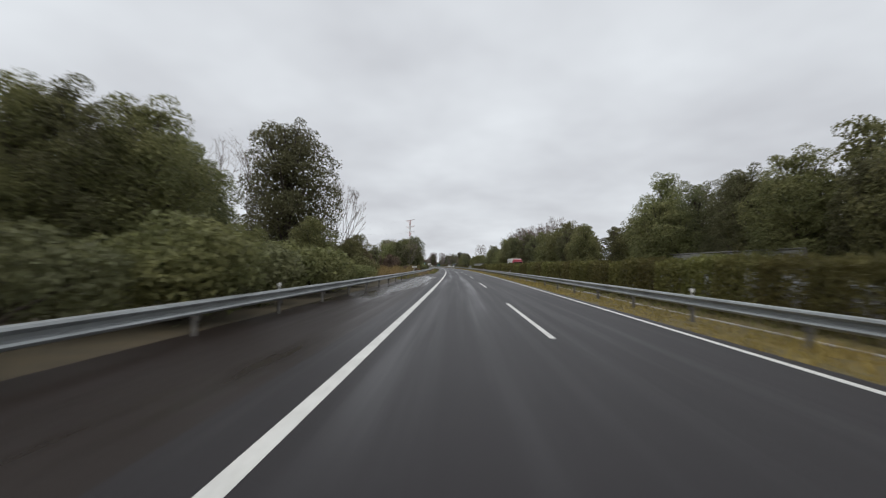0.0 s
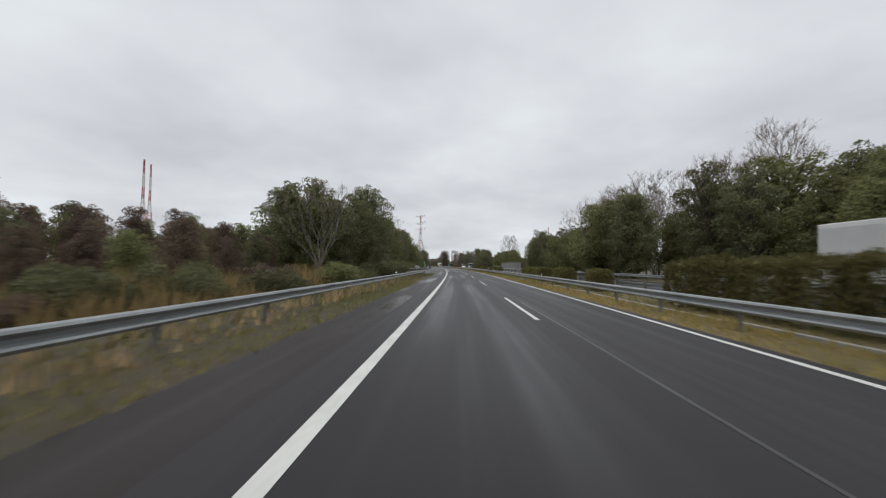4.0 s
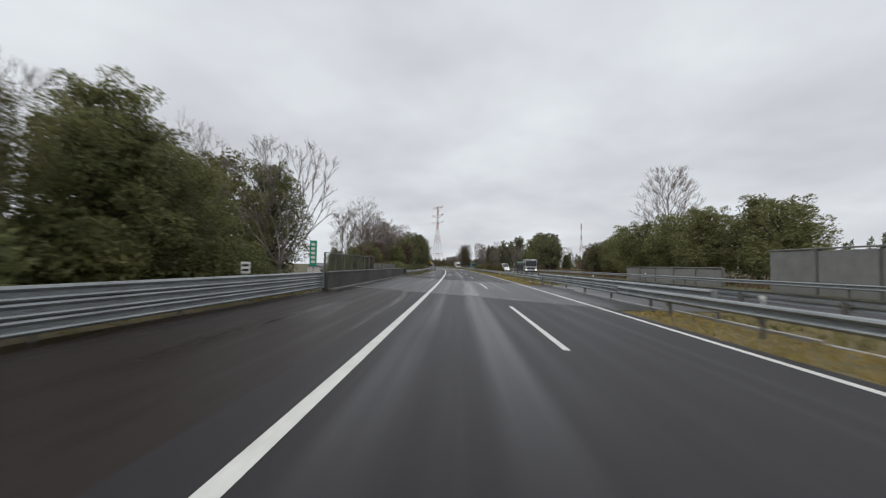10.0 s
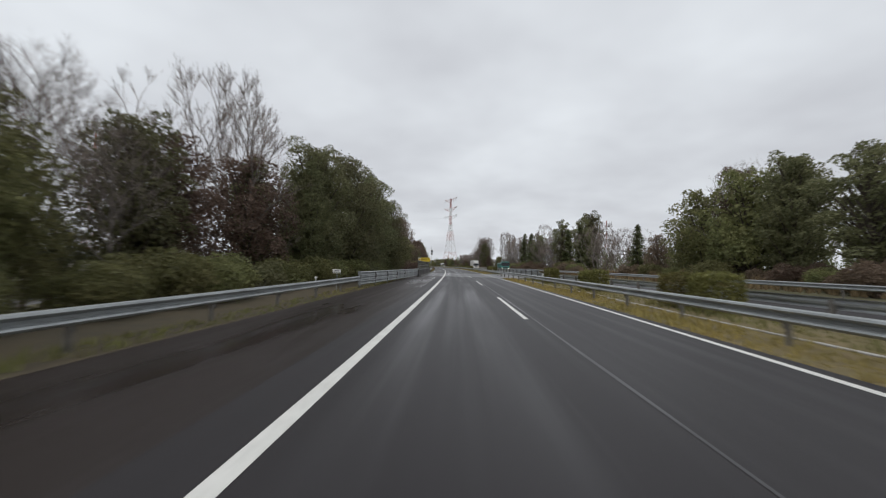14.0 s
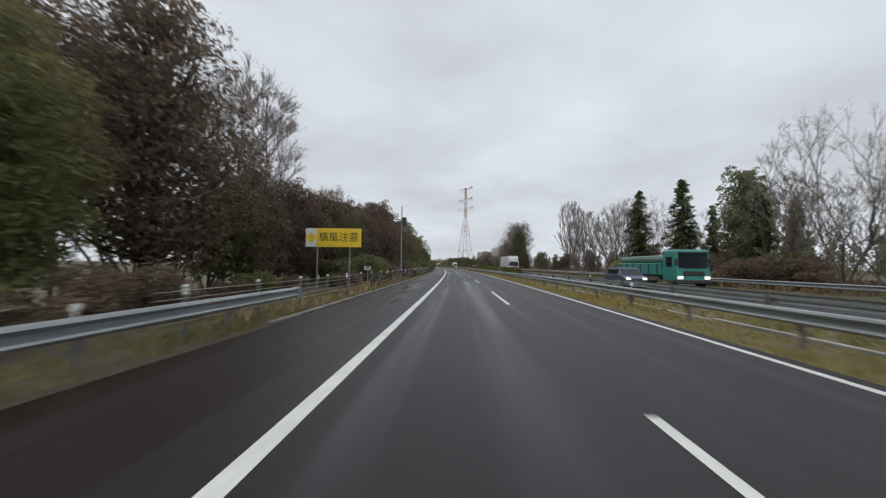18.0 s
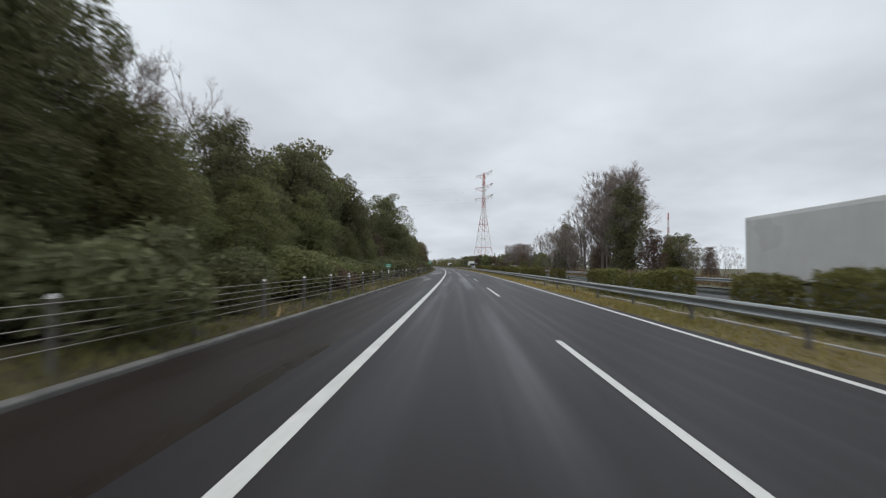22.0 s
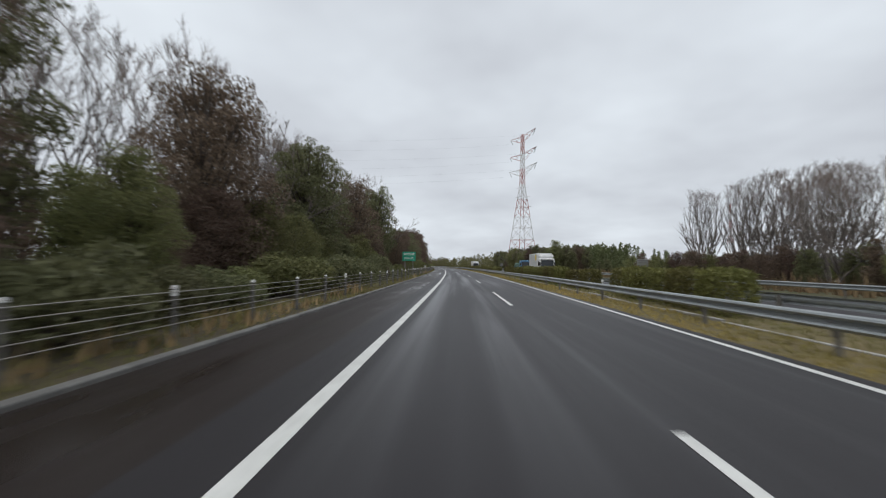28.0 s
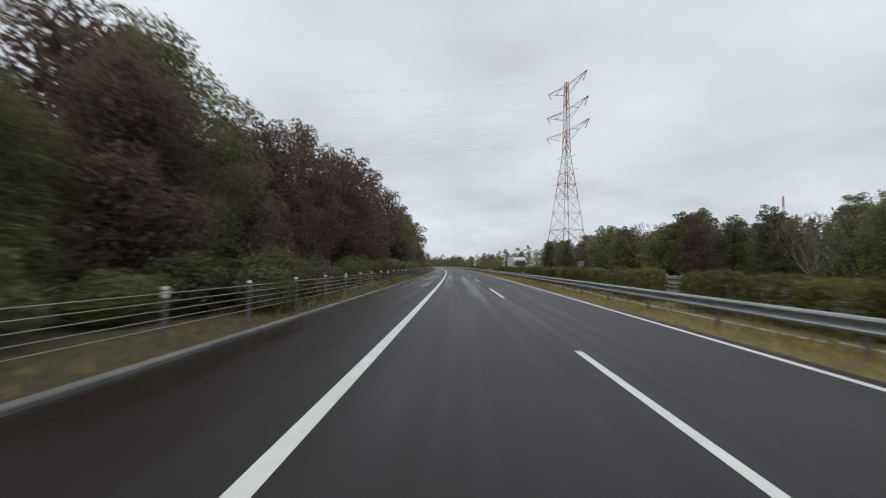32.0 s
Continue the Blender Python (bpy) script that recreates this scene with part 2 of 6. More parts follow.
# ---- building helpers ----
def mesh_of(name, verts, faces, mats, smooth=False, uvs=None, index=None):
    me = bpy.data.meshes.new(name)
    me.from_pydata([tuple(v) for v in verts], [], faces)
    for m in (mats if isinstance(mats, (list, tuple)) else [mats]):
        me.materials.append(m)
    if smooth:
        me.polygons.foreach_set("use_smooth", [True] * len(me.polygons))
    if index is not None:
        me.polygons.foreach_set("material_index", index)
    if uvs is not None:
        layer = me.uv_layers.new(name="road")
        layer.data.foreach_set("uv", np.asarray(uvs, float)[[lp.vertex_index for lp in me.loops]].ravel())
    me.update()
    return me


def part(name, shape, mat, parent, label="", smooth=False):
    """Links a bmesh or a mesh as one object under a thing or a part."""
    if isinstance(shape, bmesh.types.BMesh):
        me = bpy.data.meshes.new(name)
        shape.to_mesh(me)
        shape.free()
        me.materials.append(mat)
    else:
        me = shape
    if smooth:
        me.polygons.foreach_set("use_smooth", [True] * len(me.polygons))
    ob = new(name, me)
    ob.parent = parent
    return tagged(ob, label)


def thing(name, label, category, group="", kind="", m=None):
    ob = new(name)
    ob.empty_display_size = 0.2
    if m is not None:
        ob.matrix_basis = m
    return tagged(ob, label, category, group, kind)


def box(x0, x1, y0, y1, z0, z1, bevel=0.0, bm=None, m=None):
    bm = bm or bmesh.new()
    made = bmesh.ops.create_cube(bm, size=1)["verts"]
    bmesh.ops.transform(bm, verts=made, matrix=(m or Matrix()) @ Matrix.Translation(((x0 + x1) / 2, (y0 + y1) / 2, (z0 + z1) / 2)) @ Matrix.Diagonal((x1 - x0, y1 - y0, z1 - z0, 1)))
    if bevel:
        edges = list({e for v in made for e in v.link_edges})
        bmesh.ops.bevel(bm, geom=edges, offset=bevel, segments=2, affect="EDGES", profile=0.5)
    return bm


def tube(a, b, r0, r1=None, sides=8, bm=None, caps=True):
    bm = bm or bmesh.new()
    a, b = Vector(a), Vector(b)
    m = Matrix.Translation((a + b) / 2) @ (b - a).to_track_quat("Z", "Y").to_matrix().to_4x4()
    bmesh.ops.create_cone(bm, cap_ends=caps, segments=sides, radius1=r0, radius2=r0 if r1 is None else r1, depth=(b - a).length, matrix=m)
    return bm


placed = {}


def put(proto, m):
    """Stands a prototype at m; from the second time on, a copy of it."""
    if proto.name not in placed:
        placed[proto.name] = 1
        proto.matrix_basis = m
        return proto
    return copy_thing(proto, m @ Matrix.Diagonal([1 / v for v in proto.scale] + [1]))


def strip(name, s0, s1, u0, u1, z, mat, step=4.0, thick=0.0):
    """A sheet that follows the road between two offsets, with its sides if it is thick."""
    ss = np.linspace(s0, s1, max(2, int((s1 - s0) / step) + 1))
    f = lambda v, s: np.array([v(x) for x in s]) if callable(v) else np.full(len(s), float(v))
    a, b = f(u0, ss), f(u1, ss)
    cols = [PP(ss, a, z), PP(ss, b, z)]
    us = [a, b]
    if thick:
        cols = [PP(ss, a, z - thick)] + cols + [PP(ss, b, z - thick)]
        us = [a, a, b, b]
    n, k = len(ss), len(cols)
    verts = np.concatenate(cols)
    faces = [(c * n + i, (c + 1) * n + i, (c + 1) * n + i + 1, c * n + i + 1) for c in range(k - 1) for i in range(n - 1)]
    if thick:
        faces += [(0, n, 2 * n, 3 * n)[::-1], (n - 1, 2 * n - 1, 3 * n - 1, 4 * n - 1)]
    uvs = np.concatenate([np.stack([q, ss], -1) for q in us])
    return mesh_of(name, verts, faces, mat, uvs=uvs)


def structure(name, me, label, category):
    return tagged(new(name, me), label, category, kind="structure")


# ---- ground, road, paint ----
RIGHT_LINE, LANE_LINE = 5.24, 2.01
def ground_z(s, u):
    """The lie of the land: level with the road, falling away to the low town beside the bridges."""
    low = np.clip((-14.0 - np.asarray(u, float)) / 14.0, 0, 1) * np.clip((np.asarray(s, float) - 268) / 22, 0, 1) * np.clip((640 - np.asarray(s, float)) / 190, 0, 1)
    return -0.12 - 3.6 * low * low * (3 - 2 * low)


gs = np.concatenate([[-150, -60], np.arange(0, 900, 10.0), np.arange(900, 1901, 100.0)])
gu = np.array([-1500, -800, -500, -300, -200, -150, -110, -80, -60, -45, -36, -32, -28, -25, -22, -19, -16, -14, -10, -5, 0, 10, 25, 45, 80, 150, 300, 600, 1200])
grid_s, grid_u = [a.ravel() for a in np.meshgrid(gs, gu, indexing="ij")]
gv = PP(grid_s, grid_u, 0.0)
gv[:, 2] = ground_z(grid_s, grid_u)
gn = len(gu)
gf = [(i * gn + k, i * gn + k + 1, (i + 1) * gn + k + 1, (i + 1) * gn + k) for i in range(len(gs) - 1) for k in range(gn - 1)]
# the plain that carries the sheet on to the horizon
g, first = 4800.0, len(gv)
rim = [i for i in range(gn)] + [i * gn + gn - 1 for i in range(1, len(gs))] + [(len(gs) - 1) * gn + k for k in range(gn - 2, -1, -1)] + [i * gn for i in range(len(gs) - 2, 0, -1)]
middle = gv.mean(0)
far = []
for i in rim:
    way = gv[i] - middle
    way[2] = 0
    far.append(middle * (1, 1, 0) + way / np.linalg.norm(way) * g + (0, 0, -0.12))
gf += [(rim[k], first + k, first + (k + 1) % len(rim), rim[(k + 1) % len(rim)]) for k in range(len(rim))]
ground = structure("ground", mesh_of("ground", np.concatenate([gv, far]), gf, EARTH, smooth=True), "scrubby ground of brown grass and soil round the motorway", "ground")


def shoulder_edge(s):
    return float(np.interp(s, [-150, 46, 54, 66, 80, 130, 145, 172, 180, 188, 204, 232, 268, 302, 306, 312, 392, 398, 424, 432, 446, 1900],
                           [-5.6, -5.6, -4.7, -4.2, -3.6, -3.7, -4.2, -4.2, -9.6, -11.2, -11.2, -8.0, -7.7, -7.3, -6.1, -5.6, -5.6, -4.4, -4.4, -4.6, -4.45, -4.45]))


road = structure("road", strip("road", S_MIN, 1500, -2.35, 5.6, 0.0, ASPHALT), "wet dark asphalt carriageway with two lanes and wheel tracks", "road")
structure("road_shoulder", strip("road_shoulder", S_MIN, 1500, shoulder_edge, -2.35, 0.0, SHOULDER, 3.0), "wet darker asphalt shoulder with standing water", "shoulder")
structure("puddle", strip("puddle", 24, 61, lambda s: -4.75 + 0.18 * math.sin(s * 0.9) + 0.12 * math.sin(s * 2.3) + 0.8 * max(0, 1 - min(s - 24, 61 - s) / 6), lambda s: -2.7 + 0.06 * math.sin(s * 0.6 + 1) + 0.05 * math.sin(s * 1.9) - 1.1 * max(0, 1 - min(s - 24, 61 - s) / 8), 0.004, STANDING_WATER, 0.5), "thin film of standing water on the shoulder", "puddle")
structure("road_opposite", strip("road_opposite", S_MIN, 1500, 10.9, 20.6, 0.0, ASPHALT), "wet asphalt carriageway for the opposite direction", "road")
lines = thing("road_markings", "white painted lane lines on the wet asphalt", "road marking", kind="structure")
part("edge_line", strip("edge_line", S_MIN, 1200, LEFT_LINE - 0.08, LEFT_LINE + 0.12, 0.005, PAINT), PAINT, lines, "solid wide white edge line")
part("median_edge_line", strip("median_edge_line", S_MIN, 1200, RIGHT_LINE - 0.075, RIGHT_LINE + 0.075, 0.005, PAINT), PAINT, lines, "solid narrow white edge line")
for u in (11.6, 18.9):
    part("opposite_edge_line", strip("opposite_edge_line", S_MIN, 1200, u - 0.08, u + 0.08, 0.005, PAINT), PAINT, lines, "solid white edge line")
dash_me = mesh_of("lane_dash", [(-0.065, -8, 0), (0.065, -8, 0), (0.065, -4, 0), (0.065, 0, 0), (-0.065, 0, 0), (-0.065, -4, 0)], [(0, 1, 2, 5), (5, 2, 3, 4)], PAINT)
for k in range(-2, 60):
    d = part("lane_dash", dash_me, PAINT, lines)
    d.matrix_basis = M(20 * k + 0.22, LANE_LINE, 0.005)

for s0, s1, u, w in ((60, 118, 2.42, 0.06), (318, 392, 2.24, 0.05)):
    structure("paving_joint", strip("paving_joint", s0, s1, lambda s, u=u, w=w: u - w / 2 + 0.012 * math.sin(s * 0.7), lambda s, u=u, w=w: u + w / 2 + 0.012 * math.sin(s * 0.53), 0.0035, SEAM, 2.0), "smooth tarred paving joint along the lane", "paving joint")

# ---- plants ----
def leaves(rng, centres, radii, count, size, shell=0.62, loose=0.10):
    """Leaf triangles near the skin of lobes, a few of them on loose outer sprays: verts and faces."""
    centres, radii = np.array(centres, float), np.array(radii, float)
    w = (radii.prod(1)) ** (2 / 3)
    pick = rng.choice(len(centres), count, p=w / w.sum())
    d = rng.normal(size=(count, 3))
    d[:, 2] = np.where((d[:, 2] < 0) & (rng.random(count) < 0.35), -d[:, 2], d[:, 2])
    d /= np.linalg.norm(d, axis=1)[:, None]
    lump = 1 + 0.10 * np.sin(d[:, 0] * 5.1 + pick) * np.sin(d[:, 1] * 6.3 + 2.0 * pick) + 0.06 * np.sin(d[:, 2] * 11 + pick)
    r = (shell + (1.03 - shell) * rng.random(count) ** 0.6) * lump + np.where(rng.random(count) < loose, 0.22 * rng.random(count), 0.0)
    p = centres[pick] + d * radii[pick] * r[:, None]
    n = d + rng.normal(size=(count, 3)) * 0.8
    n /= np.linalg.norm(n, axis=1)[:, None]
    a = np.cross(n, rng.normal(size=(count, 3)))
    a /= np.linalg.norm(a, axis=1)[:, None]
    b = np.cross(n, a)
    k = size * (0.55 + 0.9 * rng.random(count))[:, None]
    droop = np.array([0, 0, -0.25]) * k
    v = np.stack([p - a * k + b * k * 0.2, p + a * k * 0.7 - b * k * 0.75, p + a * k * 0.5 + b * k * 0.8 + droop], 1)
    return v.reshape(-1, 3), [(3 * i, 3 * i + 1, 3 * i + 2) for i in range(count)]


def limb_mesh(name, limbs, mat, sides=6):
    """Tapered limbs: each a list of points with radii."""
    verts, faces = [], []
    for pts in limbs:
        if len(pts) == 2 and pts[0][1] < 0.0125:
            (p, r), (q, _) = pts
            x = (Vector(q) - Vector(p)).orthogonal().normalized() * r * 1.3
            faces.append((len(verts), len(verts) + 1, len(verts) + 2))
            verts += [Vector(p) - x, Vector(p) + x, Vector(q)]
            continue
        n = sides if pts[0][1] > 0.04 else 3
        base = len(verts)
        for i, (p, r) in enumerate(pts):
            ahead = (Vector(pts[min(i + 1, len(pts) - 1)][0]) - Vector(pts[max(i - 1, 0)][0])).normalized()
            x = ahead.orthogonal().normalized()
            y = ahead.cross(x)
            for k in range(n):
                a = 2 * math.pi * k / n
                verts.append(Vector(p) + (x * math.cos(a) + y * math.sin(a)) * r)
        for i in range(len(pts) - 1):
            for k in range(n):
                q = base + i * n
                faces.append((q + k, q + (k + 1) % n, q + n + (k + 1) % n, q + n + k))
    return mesh_of(name, verts, faces, mat, smooth=True)


def broadleaf(name, seed, height, spread, mat, label, count=8200, size=0.135, low=0.14, lobes=44, pointed=0.0, open_=0.0):
    """A leafy tree: trunk, limbs to every lobe, large inner leaves that close the crown and small ones over its lumpy skin."""
    rng, rnd = np.random.default_rng(seed), random.Random(seed)
    root = thing(name, label, "tree")
    top = Vector((rnd.uniform(-0.5, 0.5), rnd.uniform(-0.5, 0.5), height * 0.88))
    trunk_pts = [(Vector((0, 0, -0.15)), height * 0.024)]
    for i in range(1, 6):
        f = i / 5
        trunk_pts.append((top * f + Vector((rnd.uniform(-0.15, 0.15), rnd.uniform(-0.15, 0.15), 0)), height * 0.022 * (1.02 - f) + 0.02))
    limbs, centres, radii, inner, inner_r = [trunk_pts], [], [], [], []
    for i in range(lobes):
        f = low + (1 - low) * ((i + 0.5) / lobes)
        wide = spread * (math.sin(math.pi * min(1, 0.20 + 0.74 * f) ** (1 + pointed)) ** 0.65)
        a = i * 2.4 + rnd.uniform(-0.5, 0.5)
        out = wide * rnd.uniform(0.48, 0.80)
        z = height * min(f, 0.93) * rnd.uniform(0.95, 1.03)
        c = Vector((math.cos(a) * out, math.sin(a) * out, z))
        rr = max(0.45, wide * rnd.uniform(0.24, 0.40))
        if rnd.random() >= open_ * 0.5:
            centres.append(c)
            radii.append((rr, rr * rnd.uniform(0.85, 1.15), rr * rnd.uniform(0.65, 0.95)))
        inner.append(Vector((c.x * 0.42, c.y * 0.42, z * 0.96)))
        inner_r.append((max(0.3, wide * 0.42),) * 2 + (max(0.4, height * 0.05),))
        start = top * max(0.12, f - 0.22)
        limbs.append([(start, height * 0.008), ((start + c) / 2 + Vector((0, 0, -0.15)), height * 0.005), (c, 0.02)])
    part("trunk", limb_mesh("trunk", limbs, BARK), BARK, root)
    v, f = leaves(rng, centres, radii, count, size)
    n_in = int(count * 0.36 * (1 - open_))
    if n_in:
        v2, f2 = leaves(rng, inner, inner_r, n_in, size * 1.55, 0.2, 0.0)
        v, f = np.concatenate([v, v2]), f + [tuple(q + len(v) for q in t) for t in f2]
    part("crown", mesh_of("crown", v, f, mat), mat, root)
    return root


def fan_tree(name, seed, height, label, reach, boughs, trunk=0.04):
    """A leafless tree: boughs fork again and again into fine twigs and fill a rounded outline; a tall trunk carries them along its length."""
    rnd = random.Random(seed)
    root = thing(name, label, "tree")
    thick, thin = [], []
    up = Vector((0, 0, 1))

    def inside(p):
        z = (p.z / height - 0.56) / 0.44
        return p.z < 0.4 * height or (p.x * p.x + p.y * p.y) / (reach * reach) + z * z < rnd.uniform(0.72, 1.12)

    def aside(way):
        side = way.orthogonal().normalized()
        side.rotate(Matrix.Rotation(rnd.uniform(0, 6.283), 3, way))
        return side

    def twig(p, way, length):
        q = p + way * length
        thin.append([(p, 0.0072), (q, 0.0025)])
        for k in range(3):
            f = 0.3 + 0.6 * rnd.random()
            thin.append([(p.lerp(q, f), 0.006), (p.lerp(q, f) + (way + aside(way) * 0.7 + up * 0.2).normalized() * length * rnd.uniform(0.35, 0.6), 0.003)])

    def grow(p, way, length, r, depth):
        q = p + way * length
        if not inside(q):
            length, depth = length * rnd.uniform(0.45, 0.75), min(depth, 1) if rnd.random() < 0.4 else 0
            q = p + way * length
        bend = (p + q) / 2 + aside(way) * length * 0.05
        (thick if r > 0.022 else thin).append([(p, r), (bend, r * 0.85), (q, r * 0.7)])
        for k in range((0, 0, 3, 4, 4, 5)[min(depth, 5)] if depth else 5):
            f = 0.25 + 0.75 * rnd.random()
            twig(p.lerp(q, f), (way + aside(way) * rnd.uniform(0.35, 0.7) + up * 0.3).normalized(), height * rnd.uniform(0.028, 0.062))
        if depth == 0 or length < 0.25:
            return
        first = rnd.uniform(0, 6.283)
        side = way.orthogonal().normalized()
        n = 3 if rnd.random() < 0.4 else 2
        for k in range(n):
            s = side.copy()
            s.rotate(Matrix.Rotation(first + 6.283 * k / n + rnd.uniform(-0.4, 0.4), 3, way))
            grow(q, (way + s * rnd.uniform(*((0.28, 0.5) if reach > 0.2 * height else (0.17, 0.34))) + up * 0.10).normalized(), length * rnd.uniform(0.66, 0.86), r * 0.68, depth - 1)

    if trunk > 0.3:
        lean = Vector((rnd.uniform(-0.3, 0.3), rnd.uniform(-0.3, 0.3), height * 0.93))
        thick.append([(lean * f + Vector((rnd.uniform(-0.1, 0.1), rnd.uniform(-0.1, 0.1), -0.15 if f == 0 else 0)), height * 0.0095 * (1.02 - f) + 0.006) for f in [i / 7 for i in range(8)]])
        for k in range(boughs + 4):
            f = 0.2 + 0.74 * (k + rnd.random()) / (boughs + 4)
            a = 2.4 * k + rnd.uniform(-0.4, 0.4)
            way = Vector((math.cos(a) * 0.62, math.sin(a) * 0.62, 0.85)).normalized()
            grow(lean * f, way, min(height * 0.15, reach * 0.62) * (1.15 - 0.62 * f), height * 0.0042 * (1.15 - 0.7 * f), 3)
    else:
        fork = height * max(trunk, 0.02) * 0.9
        if trunk > 0.1:
            thick.append([(Vector((0, 0, -0.15)), height * 0.013), (Vector((0.05, 0.03, fork * 0.6)), height * 0.011), (Vector((0, 0, fork + 0.2)), height * 0.0095)])
        n = max(6, round(boughs * 0.62)) if reach > 0.2 * height else boughs
        for k in range(n):
            a, tilt = 2.4 * k + rnd.uniform(-0.3, 0.3), (0.12 + 0.62 * ((k + 0.5) / n) ** 0.7) * min(1.25, 2.6 * reach / height * 1.6)
            way = Vector((math.cos(a) * tilt, math.sin(a) * tilt, 1)).normalized()
            grow(Vector((math.cos(a) * 0.1, math.sin(a) * 0.1, fork if trunk > 0.1 else -0.1)), way, height * rnd.uniform(0.25, 0.31), height * (0.0060 if reach > 0.2 * height else 0.0046), 5)
    part("trunk", limb_mesh("trunk", thick, BARK_PALE, 5), BARK_PALE, root)
    part("twig_crown", limb_mesh("twig_crown", thin, TWIG), TWIG, root)
    return root


def cedar(name, seed, height, label, count=7600):
    """A conifer: uneven drooping branches up a straight trunk, each a flat ragged spray."""
    rng = np.random.default_rng(seed)
    root = thing(name, label, "tree")
    part("trunk", limb_mesh("trunk", [[(Vector((0, 0, -0.1)), height * 0.018), (Vector((0.05, 0, height * 0.5)), height * 0.011), (Vector((0, 0, height)), 0.015)]], BARK), BARK, root)
    boughs = 120
    at = 0.10 + 0.88 * (np.arange(boughs) + rng.random(boughs)) / boughs
    turn = np.arange(boughs) * 2.4 + rng.normal(size=boughs) * 0.5
    reach = height * 0.20 * (1.04 - at) ** 0.62 * rng.uniform(0.45, 1.12, boughs)
    which = rng.choice(boughs, count, p=(reach + 0.2) / (reach + 0.2).sum())
    along = rng.random(count) ** 0.7
    r, a = reach[which] * along, turn[which] + rng.normal(size=count) * (0.10 + 0.16 * (1 - along))
    z = at[which] * height + r * (0.10 - 0.30 * along) + rng.normal(size=count) * 0.13
    p = np.stack([np.cos(a) * r, np.sin(a) * r, z], -1)
    out = np.stack([np.cos(a), np.sin(a), rng.normal(size=count) * 0.5 - 0.1], -1)
    side = np.stack([-np.sin(a), np.cos(a), rng.normal(size=count) * 0.5], -1)
    k = (0.11 + 0.14 * rng.random(count))[:, None]
    v = np.stack([p - out * k - side * k * 0.45, p - out * k + side * k * 0.45, p + out * k * 1.1], 1).reshape(-1, 3)
    part("crown", mesh_of("crown", v, [(3 * i, 3 * i + 1, 3 * i + 2) for i in range(count)], LEAF_D), LEAF_D, root)
    return root


def shrub(name, seed, label, mat, count=7600, squat=0.8):
    rng, rnd = np.random.default_rng(seed), random.Random(seed)
    root = thing(name, label, "shrub")
    centres = [(rnd.uniform(-0.75, 0.75), rnd.uniform(-0.75, 0.75), rnd.uniform(0.35, 1.15) * squat) for k in range(9)]
    radii = [(rnd.uniform(0.4, 0.65),) * 2 + (rnd.uniform(0.35, 0.6),) for k in range(9)]
    part("stem", limb_mesh("stem", [[(Vector((0, 0, -0.1)), 0.045), (Vector(c) * 0.6, 0.025), (Vector(c), 0.012)] for c in centres], BARK), BARK, root)
    v, f = leaves(rng, centres, radii, count, 0.042)
    v[:, 2] = np.maximum(v[:, 2], 0.0)
    part("foliage", mesh_of("foliage", v, f, mat), mat, root)
    return root


def tufts(name, pieces, height, mat, label, category, per_metre=26, seed=5, wide=0.022):
    """Grass tufts scattered over stretches (s0, s1, u0, u1): one object of bent blades."""
    rng = np.random.default_rng(seed)
    allv = []
    for s0, s1, u0, u1 in pieces:
        n = int(abs((s1 - s0) * (u1 - u0)) * per_metre)
        s, u = s0 + (s1 - s0) * rng.random(n), u0 + (u1 - u0) * rng.random(n)
        p = PP(s, u, 0.0)
        h = height * (0.35 + 0.9 * rng.random(n) ** 1.5) * (0.65 + 0.7 * np.clip(np.sin(s * 0.31 + seed) * np.sin(s * 0.113 + u), 0, 1))
        for k in range(3):
            a = rng.random(n) * 6.283
            side = np.stack([np.cos(a), np.sin(a), 0 * a], -1) * wide * (1 + height)
            lean = np.stack([np.cos(a * 3.1), np.sin(a * 2.3), 0 * a], -1) * (h * 0.45 * rng.random(n))[:, None]
            up = np.zeros((n, 3))
            up[:, 2] = h
            base = p + rng.normal(size=(n, 3)) * (0.05, 0.05, 0)
            base[:, 2] = -0.06
            allv.append(np.stack([base - side, base + side, base + lean + up], 1).reshape(-1, 3))
    v = np.concatenate(allv)
    me = mesh_of(name, v, [(3 * i, 3 * i + 1, 3 * i + 2) for i in range(len(v) // 3)], mat)
    return tagged(new(name, me), label, category, kind="stuff")


NEAR = [broadleaf("evergreen_tree", 11, 10, 3.6, LEAF_A, "dense green evergreen broadleaf tree on the roadside bank", 26000, 0.062),
        broadleaf("dark_evergreen_tree", 12, 12, 3.4, LEAF_B, "tall dark evergreen tree with an uneven crown", 28000, 0.066, low=0.08, lobes=50, pointed=0.2),
        broadleaf("evergreen_tree", 15, 9, 3.5, LEAF_A, "broad rounded green tree close to the barrier", 24000, 0.060, low=0.1),
        broadleaf("dark_evergreen_tree", 16, 11, 3.9, LEAF_B, "wide dark evergreen tree with a rounded top", 28000, 0.066, low=0.1, lobes=48)]
EVERGREENS = [broadleaf("evergreen_tree", 11, 10, 3.6, LEAF_A, "green evergreen broadleaf tree in the roadside wood", 11000, 0.095),
              broadleaf("dark_evergreen_tree", 12, 12, 3.2, LEAF_B, "tall dark evergreen tree in the roadside wood", 11500, 0.10, low=0.08, lobes=48, pointed=0.2),
              broadleaf("evergreen_tree", 13, 8, 3.4, LEAF_A, "broad rounded green tree with gaps in its crown", 10000, 0.09, low=0.16, open_=0.25),
              broadleaf("dark_evergreen_tree", 14, 11, 2.6, LEAF_B, "slender dark green tree with thin lower branches", 8500, 0.085, low=0.22, lobes=46, pointed=0.12, open_=0.55)]
